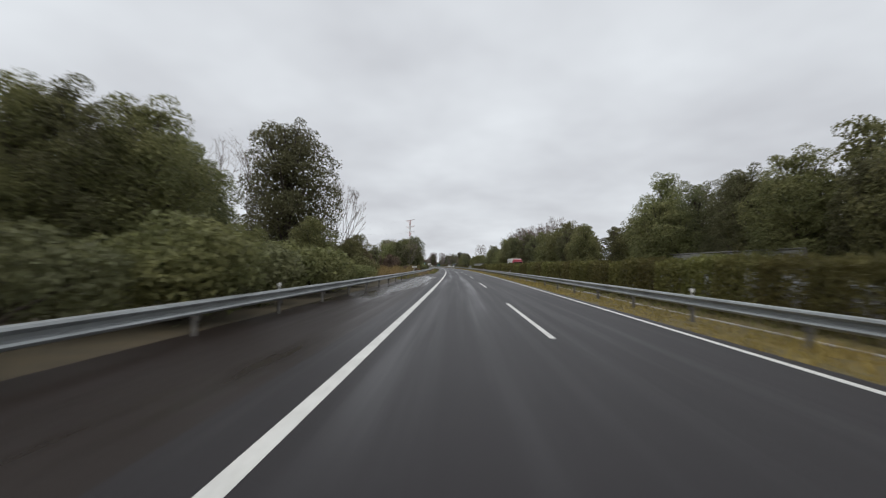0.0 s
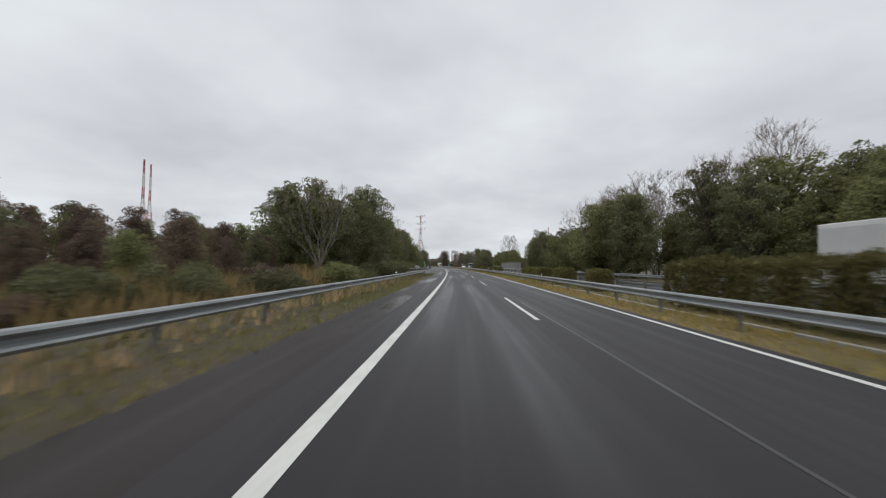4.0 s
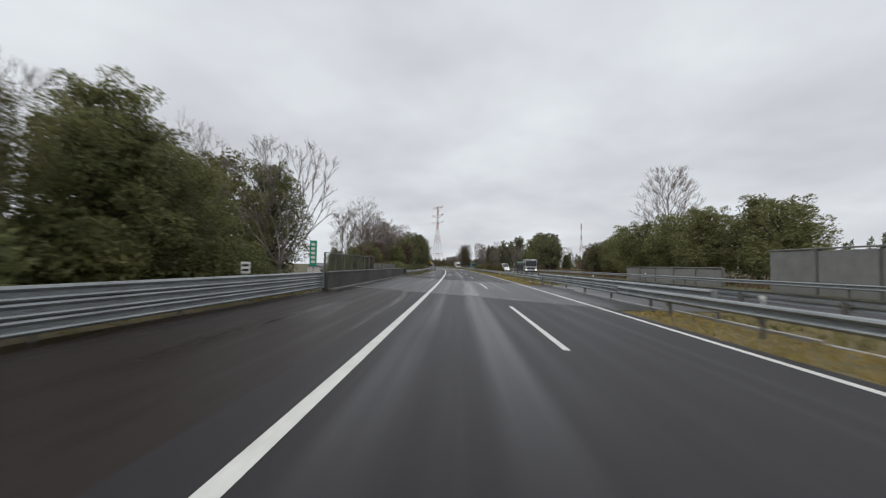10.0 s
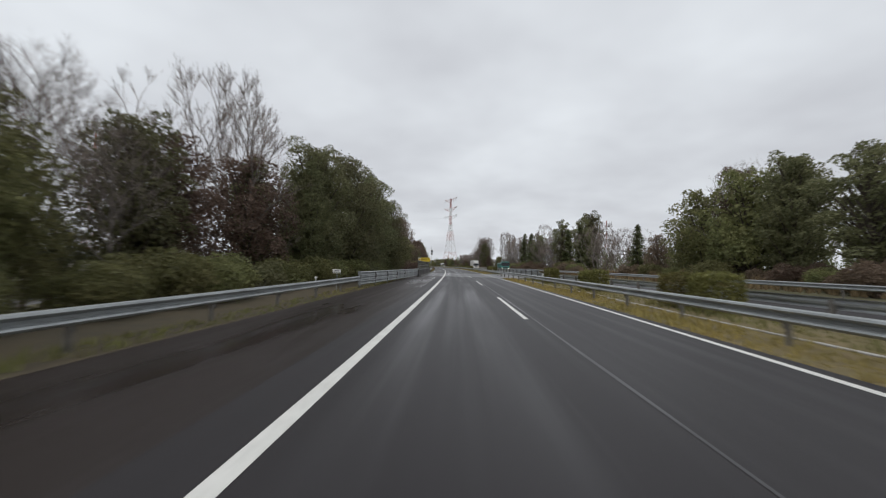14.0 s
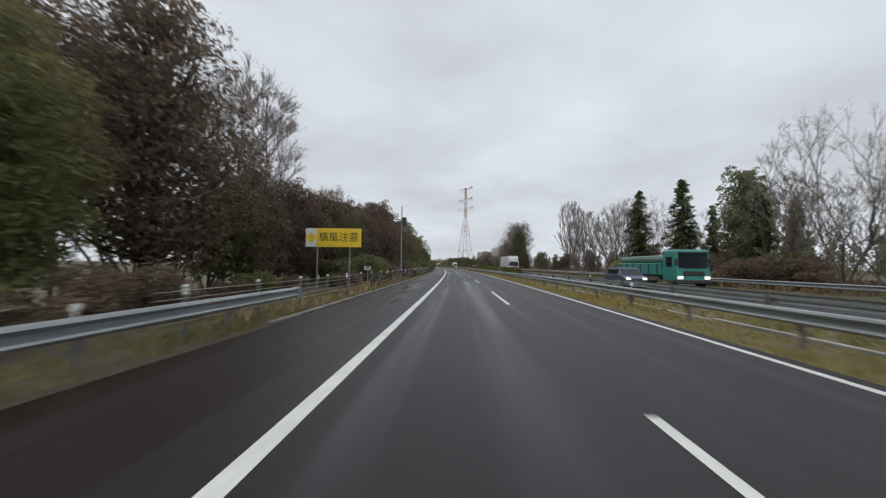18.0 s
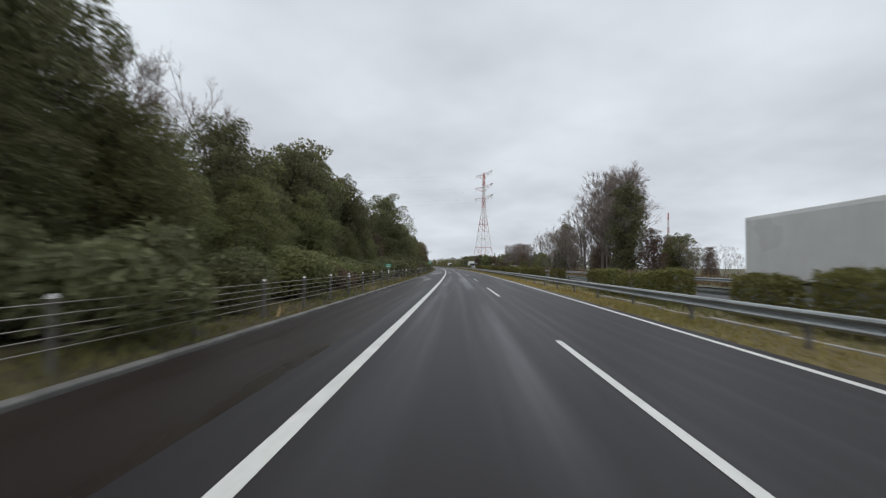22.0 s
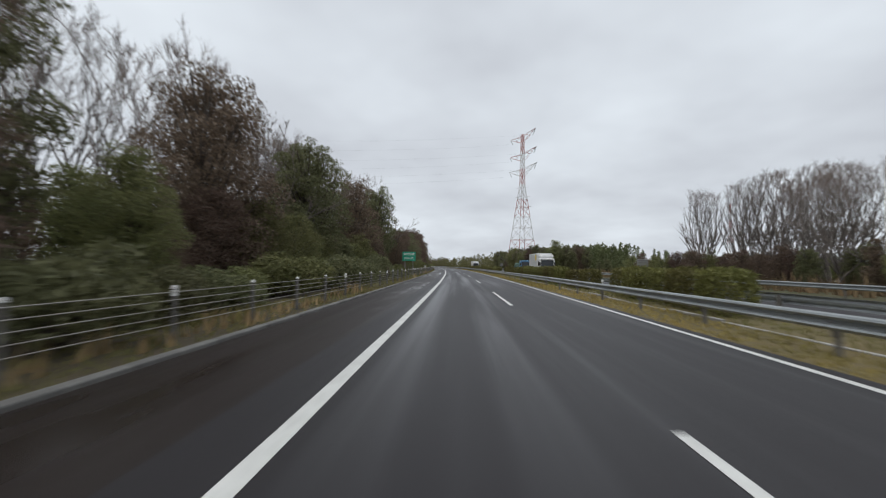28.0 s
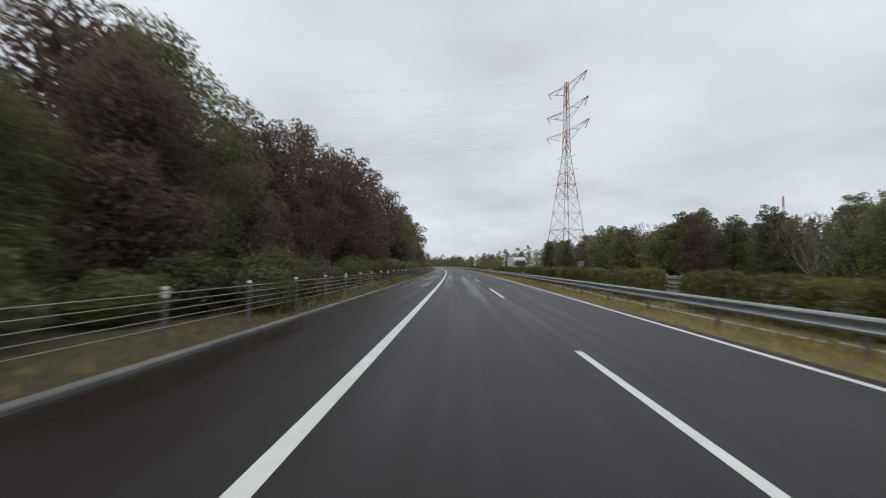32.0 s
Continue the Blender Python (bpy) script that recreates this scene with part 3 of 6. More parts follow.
AIRY = [broadleaf("airy_tree", 17, 12, 2.5, LEAF_B, "thin airy tree with ivy and sparse dark leaves", 8000, 0.075, low=0.16, lobes=64, open_=0.9),
        broadleaf("airy_tree", 18, 11, 2.2, LEAF_B, "slim airy evergreen with sky showing through its crown", 7000, 0.075, low=0.24, lobes=56, pointed=0.1, open_=0.9)]
NEAR_BROWNS = [broadleaf("brown_leaved_tree", 23, 9, 3.2, LEAF_C, "brown winter-leaved tree close behind the barrier", 21000, 0.056, open_=0.2),
               broadleaf("brown_leaved_tree", 24, 10, 3.0, LEAF_C, "ragged reddish-brown tree close behind the barrier", 20000, 0.056, lobes=46, low=0.08, open_=0.3)]
BROWNS = [broadleaf("brown_leaved_tree", 21, 9, 3.4, LEAF_C, "brown winter-leaved tree with dense twigs on the bank", 10500, 0.078, open_=0.2),
          broadleaf("brown_leaved_tree", 22, 10, 2.9, LEAF_C, "tall brownish tree with a ragged winter crown", 9500, 0.078, lobes=42, low=0.1, open_=0.3)]
BARES = [fan_tree("bare_tree", 31, 13, "tall leafless tree with a fan of fine upright twigs", 3.6, 10), fan_tree("bare_tree", 32, 12, "leafless tree with many straight boughs fanning from the base", 4.2, 12),
         fan_tree("bare_tree", 33, 11, "leafless spreading tree with a rounded twiggy outline", 4.4, 13, 0.16)]
TALL_BARES = [fan_tree("bare_tree", 35, 16, "tall straight leafless tree with a thin trunk", 3.0, 15, 0.5), fan_tree("bare_tree", 36, 15, "slim upright leafless tree with fine grey twigs", 2.5, 13, 0.45),
              fan_tree("bare_tree", 37, 16, "tall leafless tree with an oval crown of rising boughs", 4.6, 20, 0.42),
              fan_tree("bare_tree", 38, 17, "tall narrow leafless tree with close upright twigs", 2.9, 18, 0.14)]
CEDARS = [cedar("cedar_tree", 41, 13, "dark pointed cedar with drooping branches"), cedar("cedar_tree", 42, 10, "short pointed dark conifer")]
SHRUBS = [shrub("roadside_shrub", 51, "dense evergreen shrub at the foot of the trees", LEAF_A), shrub("roadside_shrub", 52, "dark leafy shrub beside the barrier", LEAF_B),
          shrub("roadside_shrub", 53, "brown winter shrub beside the barrier", LEAF_C)]


def clipped_bush(name, seed, label):
    """A bush cut to a soft box, 2 m long, 1.3 m wide and 1.5 m high: leaves over its faces, thinner at the foot."""
    rng = np.random.default_rng(seed)
    root = thing(name, label, "bush")
    n = 2600
    q = rng.uniform(-1, 1, (n, 3))
    face = rng.integers(0, 5, n)
    for k, (axis, sign) in enumerate(((0, -1), (0, 1), (1, -1), (1, 1), (2, 1))):
        q[face == k, axis] = sign
    q /= (np.abs(q) ** 5).sum(1)[:, None] ** 0.2
    q *= (0.82 + 0.2 * rng.random(n) + 0.06 * np.sin(q[:, 0] * 7 + seed) * np.cos(q[:, 1] * 5))[:, None]
    p = q * (0.66, 1.02, 0.72) + (0, 0, 0.78)
    d = rng.normal(size=(n, 2, 3)) * 0.075
    v = np.stack([p, p + d[:, 0], p + d[:, 1]], 1).reshape(-1, 3)
    part("foliage", mesh_of("foliage", v, [(3 * i, 3 * i + 1, 3 * i + 2) for i in range(n)], LEAF_E), LEAF_E, root)
    stems = [[(Vector((0.1 * math.cos(a), 0.5 * math.sin(a), -0.1)), 0.03), (Vector((0.35 * math.cos(a), 0.7 * math.sin(a), 0.9)), 0.012)] for a in np.arange(7) * 0.9]
    part("stem", limb_mesh("stem", stems, BARK), BARK, root)
    return root


HEDGE = clipped_bush("median_bush", 61, "clipped olive-green bush in the grassy median")

rnd = random.Random(7)
tree_heights = {}


def stand(kind, s, u, height, widen=1.0):
    """A tree of one kind (a list of prototypes) at a place, scaled to a height."""
    proto = kind if not isinstance(kind, list) else rnd.choice(kind)
    if proto.name not in tree_heights:
        tree_heights[proto.name] = max(v.co.z for c in proto.children for v in c.data.vertices)
    k = height / tree_heights[proto.name]
    return put(proto, M(s, u, float(ground_z(s, u)), rnd.uniform(0, 360), (k * widen, k * widen, k)))


# trees that stand out: kind, s, u, height, width
for kind, s, u, h, w in (
        (NEAR[1], 41.5, -15.8, 15.3, 1.1), (BROWNS[1], 30, -22, 9, 1.0), (BARES[2], 50, -13.6, 11.5, 0.8), (NEAR[0], 29, -18, 9.6, 1.1), (NEAR[0], 20, -13, 8.6, 1.1), (NEAR[2], 17.0, -15, 8.0, 1.0), (NEAR[3], 17.5, -14, 8.2, 0.9), (NEAR[2], 36, -11.5, 5.5, 1.0), (EVERGREENS[2], 28, -19, 10, 1.2),
        (BARES[0], 41, -21, 14, 1.0), (NEAR[2], 70.5, -15.8, 6.7, 0.9), (EVERGREENS[0], 96, -22, 7, 1.0), (EVERGREENS[3], 104, -19, 6.5, 1), (EVERGREENS[1], 112, -27, 9, 1.1),
        (EVERGREENS[0], 143, -15, 10.6, 0.95), (NEAR[1], 149, -12, 9.5, 1.1), (NEAR[1], 156, -12.5, 12.5, 1.1), (EVERGREENS[0], 187, -18.5, 13, 1.0), (NEAR[3], 178.9, -17.4, 12.1, 0.95), (NEAR[0], 174.9, -17.4, 10.4, 0.9), (EVERGREENS[0], 196, -16.5, 11, 1.1),
        (BARES[0], 216, -18.5, 17, 0.9), (BARES[1], 220, -19.5, 16, 0.9), (NEAR[3], 223, -17, 12.2, 0.8), (EVERGREENS[1], 233, -16, 12, 0.9), (EVERGREENS[0], 246, -17, 14.5, 1.1), (EVERGREENS[1], 253, -17.5, 15, 1), (BARES[0], 240, -19, 15, 1), (EVERGREENS[2], 250, -14.5, 9.5, 1), (EVERGREENS[1], 254, -16, 11, 1), (NEAR[1], 262, -13.5, 7.8, 1.2), (NEAR[1], 283.5, -17.8, 12.0, 1.1), (EVERGREENS[0], 277, -19, 11, 1.0), (EVERGREENS[0], 208, -17.6, 13, 1.0), (EVERGREENS[1], 203, -17, 14, 1.0), (NEAR[1], 736, -11.8, 13, 0.95), (NEAR_BROWNS[0], 748.5, -10.8, 7, 1.0), (EVERGREENS[0], 743.5, -15.5, 7, 1.2), (BROWNS[1], 746, -18, 7.5, 1.2), (BROWNS[0], 741, -19, 8, 1.2), (EVERGREENS[2], 751, -14.5, 6.6, 1.2), (BROWNS[0], 745, -13, 5.2, 1.2), (NEAR[3], 233, 27, 10.5, 1.0), (NEAR[1], 226, 27.5, 13, 1.0), (NEAR[0], 59, 28, 14.5, 0.9), (NEAR[1], 64, 29.5, 11, 1.0), (NEAR[1], 52, 28, 12, 0.8), (NEAR[1], 43, 27, 11.5, 0.8), (NEAR[3], 47.5, 29, 12, 0.8), (NEAR[0], 37, 27, 11.5, 1.0),
        (BARES[2], 273, -12.3, 10.8, 1.0), (BARES[0], 272, -20, 13, 1.0), (TALL_BARES[0], 305.5, -16, 10, 1.0), (TALL_BARES[1], 309, -17.5, 11.5, 1.2), (TALL_BARES[2], 314.5, -15.5, 13.6, 1.1), (TALL_BARES[2], 324, -15.5, 12.6, 1.0), (BROWNS[0], 309, -14, 4.6, 1.3), (EVERGREENS[2], 313, -15, 5.2, 1.3), (BROWNS[1], 321, -14, 5.6, 1.3), (EVERGREENS[0], 325, -16, 6.5, 1.2), (BROWNS[0], 330, -18, 7, 1.2), (EVERGREENS[3], 366, -13, 8.3, 0.8), (EVERGREENS[0], 333, -54, 13.0, 0.75), (CEDARS[0], 318, -46, 14, 1.2), (CEDARS[1], 320.5, -43, 12.5, 1.0), (CEDARS[0], 316, -50, 15, 1.2), (EVERGREENS[2], 352, -62, 9.5, 1.2), (EVERGREENS[0], 358, -66, 9, 1.2), (BARES[2], 333, -14.5, 11.5, 0.7), (EVERGREENS[2], 336.5, -11, 8.0, 1.0), (AIRY[0], 342.5, -10.5, 9.6, 1.15), (TALL_BARES[1], 328.5, -13.5, 11.3, 1.0),
        (NEAR[1], 371, -10.8, 11.0, 1.05), (NEAR[3], 378.5, -10.4, 12.2, 1.0), (NEAR[1], 386, -9.8, 12.0, 1.0), (NEAR[3], 393, -9.0, 10.5, 0.95), (EVERGREENS[0], 394, -11, 8.5, 1.0), (BARES[1], 365, -15.5, 14, 0.9), (TALL_BARES[2], 371, -16, 14.5, 0.9), (BARES[0], 378, -16.5, 13.5, 0.9), (BROWNS[0], 395, -11.0, 6.0, 1.0),
        (NEAR_BROWNS[0], 455, -15.0, 15.2, 1.05), (NEAR_BROWNS[1], 449, -15.5, 12, 1.1), (NEAR[2], 446, -13, 9, 1.0), (NEAR_BROWNS[0], 498, -11.8, 11.5, 1.1), (NEAR_BROWNS[1], 503, -11.8, 11, 1.1), (NEAR_BROWNS[0], 508, -11.8, 11, 1.0), (NEAR[3], 788, -12, 10.9, 1.1), (NEAR_BROWNS[0], 776, -12, 10.2, 1.05), (NEAR[1], 763, -12.2, 9.6, 1.0), (NEAR_BROWNS[0], 797, -12, 10.5, 1.0), (NEAR_BROWNS[1], 804, -12, 12.6, 1.0), (NEAR_BROWNS[0], 811, -12, 12.0, 1.0), (BROWNS[0], 818, -12, 14.3, 1.0), (BROWNS[1], 828, -12, 13.5, 1.0), (BROWNS[0], 842, -12, 14.6, 1.0), (BROWNS[1], 860, -12, 14.6, 1.0), (EVERGREENS[1], 880, -12, 15, 1.0), (BROWNS[0], 905, -12, 16, 1.0), (BARES[1], 450, -25, 20, 1.0), (BARES[1], 460, -19, 14.5, 1.0), (NEAR_BROWNS[0], 479.5, -12.2, 8.6, 1.05), (NEAR_BROWNS[1], 474.5, -12.6, 8.6, 1.1),
        (EVERGREENS[0], 571, -15, 13.5, 1.1), (NEAR[1], 572.5, -11.8, 10.8, 1.0), (NEAR[1], 541.5, -11.8, 13.0, 0.85), (NEAR_BROWNS[0], 531.5, -12, 12.2, 1.0), (NEAR[1], 520.5, -12, 9.9, 0.95), (TALL_BARES[0], 526, -17, 15, 1.0), (TALL_BARES[2], 533, -18, 15, 1.0), (NEAR[3], 537, -14, 13, 0.9), (NEAR[3], 553, -12.5, 9.6, 0.95), (NEAR[1], 562, -12.2, 10.8, 1.0), (NEAR[3], 566, -12.5, 10.8, 0.9), (NEAR[1], 587, -13.8, 11.0, 0.9), (NEAR[3], 598.5, -11.5, 13.4, 1.15), (NEAR[1], 593.5, -14.5, 10.5, 1.0), (NEAR[2], 607, -10, 9, 1.0), (NEAR[1], 616.5, -12, 10.4, 1.0), (NEAR[3], 611, -14, 12, 0.9), (NEAR_BROWNS[0], 629.5, -12, 9.3, 1.0), (AIRY[0], 686, -12.8, 12.5, 0.95), (NEAR_BROWNS[0], 695.5, -12, 11, 0.95), (NEAR[1], 708.5, -12, 11.6, 1.05), (NEAR_BROWNS[0], 724.5, -12.2, 11.8, 0.95), (EVERGREENS[0], 720, -10.6, 5.0, 1.1), (NEAR[0], 719.5, -9.8, 4.4, 1.0),
        (TALL_BARES[2], 309, 33, 18, 1.15), (EVERGREENS[0], 303, 30, 9.5, 1.2), (EVERGREENS[2], 283, 30, 8.5, 1.1), (EVERGREENS[0], 288, 31, 9.5, 1.1), (EVERGREENS[2], 293, 29, 9, 1.1), (EVERGREENS[0], 298, 31, 9.5, 1.1), (EVERGREENS[2], 309, 29, 9, 1.2), (EVERGREENS[0], 316, 29, 9, 1.2), (EVERGREENS[2], 384, 30.5, 12.6, 0.9), (BARES[1], 386, 33, 14.0, 0.9), (AIRY[0], 396, 31, 8.5, 1.0), (AIRY[1], 374, 33, 12, 1.0), (EVERGREENS[1], 379, 31, 12.8, 0.95), (EVERGREENS[3], 370.5, 29.5, 10.8, 1.4), (EVERGREENS[3], 366, 30, 10.4, 1.2), (BROWNS[1], 388, 32, 13.5, 0.9), (EVERGREENS[2], 391, 30, 11.5, 1.0), (AIRY[0], 400, 32, 7.5, 1.0), (BROWNS[0], 404, 31, 7, 0.9), (EVERGREENS[3], 382, 34, 13, 1.2), (BARES[1], 395, 35, 9.5, 0.9),
        (EVERGREENS[3], 452, 30, 14.6, 0.9), (EVERGREENS[3], 439, 31, 13.5, 0.9), (EVERGREENS[1], 443, -30, 10.6, 1.1), (TALL_BARES[2], 444, -27, 17.5, 1.0), (BARES[0], 437, -21, 15, 1.0), (BARES[1], 441, -22, 17, 1.0), (EVERGREENS[3], 440, -34, 10.5, 1.4), (EVERGREENS[1], 434, -34, 9.4, 1.2), (EVERGREENS[1], 428, -32, 8.5, 1.2), (EVERGREENS[1], 453, 38, 17, 0.9), (TALL_BARES[3], 539, 29.5, 18.6, 1.0), (BARES[1], 530, 31, 13.5, 1.0), (TALL_BARES[3], 548, 34, 18.5, 0.95), (TALL_BARES[3], 534, 32, 15.5, 0.9), (TALL_BARES[3], 543.5, 32, 14, 0.9), (CEDARS[0], 493, 31, 14.0, 1.2), (CEDARS[0], 507, 31.5, 15, 1.2), (EVERGREENS[1], 481, 31, 13, 0.9), (BARES[1], 471, 32, 15.5, 1.0), (BARES[2], 520, 32, 13, 1.0), (EVERGREENS[1], 602, 29, 16.5, 0.8),
        (BROWNS[1], 597, 31, 8, 1.1), (BARES[2], 609, 30, 15, 1.0), (BARES[1], 655, 29, 12, 1.0), (BARES[2], 660, 34, 13, 1.2), (EVERGREENS[1], 650, 33, 14.5, 0.9), (BARES[1], 685, 37, 15.5, 1.0), (BARES[2], 690, 36, 12, 0.9), (EVERGREENS[1], 128, 40, 15, 1.0), (EVERGREENS[1], 136, 38, 14, 1.0), (EVERGREENS[1], 188, 38, 16, 1.0), (EVERGREENS[0], 794, 30, 9.4, 1.0), (BARES[2], 792, 35, 8.6, 0.9), (BARES[0], 192, 44, 20, 1.0)):
    rnd.seed(int(s * 10) + int(u * 7))
    stand(kind, s, u, h, w)

# woods along the left: s0, s1, spacing, near u, far u, heights, kinds
E_, B_, N_, C_, R_, W_, T_, A_ = EVERGREENS, BROWNS, BARES, CEDARS, NEAR, NEAR_BROWNS, TALL_BARES[:3], AIRY
for s0, s1, gap, u0, u1, h0, h1, kinds in (
        (-10, 30, 3.4, -20, -13, 6.5, 8.4, (E_, R_, E_, E_)), (30, 46, 3, -16, -9.5, 3.6, 5.2, (E_, R_)), (-40, -10, 8, -20, -12, 8, 12, (E_,)), (50, 142, 2.0, -46, -30, 5.0, 7.5, (B_, B_, B_, E_)), (76, 140, 2.2, -26, -15, 2.8, 4.6, (B_, B_, W_, E_)), (98, 230, 1.9, -48, -36, 7, 9.2, (B_, E_, B_)),
        (138, 172, 3.6, -24, -11.5, 8, 12.5, (E_, R_, N_)), (172, 268, 3.4, -26, -17, 9, 13, (E_, E_, E_, N_)), (176, 246, 4.0, -18.5, -16.6, 7.5, 11, (R_, R_, R_, N_)), (246, 268, 4.4, -16.5, -13, 7, 10.5, (R_, R_, R_, N_)),
        (304, 318, 1.7, -22, -11, 3.4, 4.6, (E_, R_, E_, B_)), (318, 334, 1.8, -24, -11, 5, 7, (E_, R_, E_, B_)), (329, 352, 1.9, -14, -10, 5.2, 7.0, (E_, E_, R_, B_)), (326, 366, 2.4, -20, -15.5, 10, 12.5, (T_, N_, T_)), (355, 370, 3, -20, -11, 3.2, 4.6, (E_, R_, B_)), (352, 370, 2.2, -16, -11.5, 6, 8.6, (B_, B_, E_, T_)), (370, 392, 3.2, -24, -10.5, 5.5, 9.5, (E_, R_, B_, N_)), (423, 436, 1.2, -23, -15, 6.4, 8.0, (E_,)), (433, 450, 1.3, -24, -15.5, 8.4, 10.4, (E_, E_, B_)), (444, 468, 4, -27, -21, 16, 20, (N_, T_)),
        (474, 525, 4.0, -11.8, -9.8, 7, 9.5, (W_, W_, R_)), (456, 470, 2.6, -20, -15, 14.5, 17.5, (N_, T_)), (482, 520, 3.0, -20, -16, 11, 13.5, (N_, T_)), (520, 560, 3.0, -20, -16.5, 13, 15, (N_, T_)), (460, 484, 2.8, -16, -12.5, 6.6, 8.4, (B_, E_, B_)), (484, 525, 4.0, -20, -12.5, 9, 13, (B_, B_, N_, T_, E_)), (524, 580, 4.0, -11.4, -9.6, 4.8, 6.8, (R_,)), (520, 582, 5, -20, -13.5, 8, 10, (E_, E_, B_, N_)), (583, 592, 3, -14, -9.6, 5.2, 6.6, (R_, W_)), (600, 640, 4.8, -11.4, -9.4, 6.5, 9.5, (R_, R_, W_)), (598, 640, 5, -20, -12.5, 8, 11, (E_, E_, B_, N_)), (640, 686, 4.4, -11.4, -9.4, 6.5, 10, (W_, R_, W_)), (688, 733, 3.2, -11.6, -9.6, 3.2, 5.2, (W_, R_, R_)), (745, 784, 3.6, -11.4, -9.4, 6, 8, (W_, R_, W_)), (784, 800, 4.4, -11.4, -9.4, 6.5, 10, (W_, R_, W_)), (636, 676, 4.4, -20, -13, 8, 10.4, (B_, E_, B_, T_)), (676, 690, 5, -20, -13, 8, 12.5, (T_, T_, B_)), (690, 752, 2.6, -21, -15, 13, 16.5, (T_, N_, T_, N_)), (690, 735, 3.0, -18, -13.5, 4.5, 7, (B_, E_, B_)), (742, 784, 3.4, -19, -12.5, 6.5, 8.8, (B_, E_, B_, N_)), (786, 800, 4.4, -20, -12.5, 9, 12, (B_, E_, B_, T_)),
        (800, 905, 4.2, -22, -9.5, 8, 11.5, (B_, E_, B_, N_))):
    s = s0
    rnd.seed(int(s0 * 13 + s1 * 5 + u0 * 3))
    while s < s1:
        stand(rnd.choice(kinds), s, rnd.uniform(u0, u1), rnd.uniform(h0, h1), rnd.uniform(0.85, 1.15))
        s += gap * rnd.uniform(0.7, 1.3)

# woods beyond the opposite carriageway
for s0, s1, gap, u0, u1, h0, h1, kinds in (
        (10, 45, 3.0, 25, 34, 9, 14, (E_,)), (45, 112, 2.8, 25, 34, 8, 11, (E_,)), (110, 236, 2.9, 25, 36, 9, 14, (E_,)), (150, 215, 3.4, 33, 42, 16, 20.5, (T_, N_)), (318, 334, 2.2, 26, 31, 5.8, 7.2, (E_, B_, E_)), (334, 372, 7, 30, 46, 5, 7.5, (E_, B_, E_)),
        (392, 410, 6, 34, 48, 7, 10, (E_, N_)), (425, 500, 2.6, 28, 42, 8, 12.5, (N_, N_, T_, N_, C_)), (470, 520, 2.2, 27, 33, 2.6, 3.8, (B_, B_, E_)), (508, 530, 4.6, 30, 37, 12, 15.5, (BARES[:2],)), (500, 600, 4.2, 32, 46, 4, 6.5, (B_, N_, B_)), (603, 617, 1.9, 28, 35, 19, 22, (T_,)), (617, 629, 2.0, 28, 36, 15, 18.5, (T_, T_, N_)), (627, 650, 2.8, 29, 36, 11, 13.5, (T_, T_, N_)), (600, 700, 4.5, 30, 44, 5, 8, (N_, B_, E_)),
        (698, 713, 1.7, 28, 34, 9.5, 12, (BARES[:2], TALL_BARES[3:])), (713, 730, 1.6, 29, 36, 9.5, 13, (BARES[:2], TALL_BARES[3:], TALL_BARES[3:])), (692, 738, 1.7, 26.5, 31, 3.0, 4.0, (B_, B_, E_)), (700, 780, 3.0, 34, 60, 3.0, 4.4, (E_, B_, E_)), (786, 803, 1.8, 28, 40, 6, 8, (E_, B_, E_)), (803, 825, 1.5, 29, 42, 6.8, 8.6, (E_, B_, N_, A_)), (825, 900, 1.7, 27, 42, 8.0, 10, (E_, B_, N_, E_))):
    s = s0
    rnd.seed(int(s0 * 13 + s1 * 5 + u0 * 3))
    while s < s1:
        stand(rnd.choice(kinds), s, rnd.uniform(u0, u1), rnd.uniform(h0, h1), rnd.uniform(0.9, 1.2))
        s += gap * rnd.uniform(0.7, 1.3)

# far woods that close the view: joined crowns, too far to tell apart
def far_foot(s, u):
    return np.array(P(s, u, float(ground_z(s, u))))


def far_wood(name, stretches, mat, label, seed, pointed):
    rng, vs = np.random.default_rng(seed), []
    for s0, s1, gap, u0, u1, h0, h1 in stretches:
        for s in np.arange(s0, s1, gap):
            h, c = rng.uniform(h0, h1), far_foot(s + rng.uniform(-gap, gap) / 2, rng.uniform(u0, u1))
            n = 300
            f, a = 0.04 + 0.96 * rng.random(n), rng.random(n) * 6.283
            wide = h * (0.27 * (1.02 - f) ** 0.7 if pointed else 0.33 * np.sin(np.pi * np.clip(0.2 + 0.78 * f, 0, 1)) ** 0.6) * (0.75 + 0.3 * np.sin(a * 3 + f * 11 + s)) * (0.6 + 0.4 * rng.random(n))
            p = c + np.stack([np.cos(a) * wide, np.sin(a) * wide, f * h], -1)
            d = rng.normal(size=(n, 2, 3)) * h * 0.035
            vs.append(np.stack([p, p + d[:, 0], p + d[:, 1]], 1).reshape(-1, 3))
            vs.append(np.array([c + (-0.02 * h, 0, 0), c + (0.02 * h, 0, 0), c + (0, 0, 0.8 * h)]))
    v = np.concatenate(vs)
    return tagged(new(name, mesh_of(name, v, [(3 * i, 3 * i + 1, 3 * i + 2) for i in range(len(v) // 3)], mat)), label, "woodland", kind="stuff")


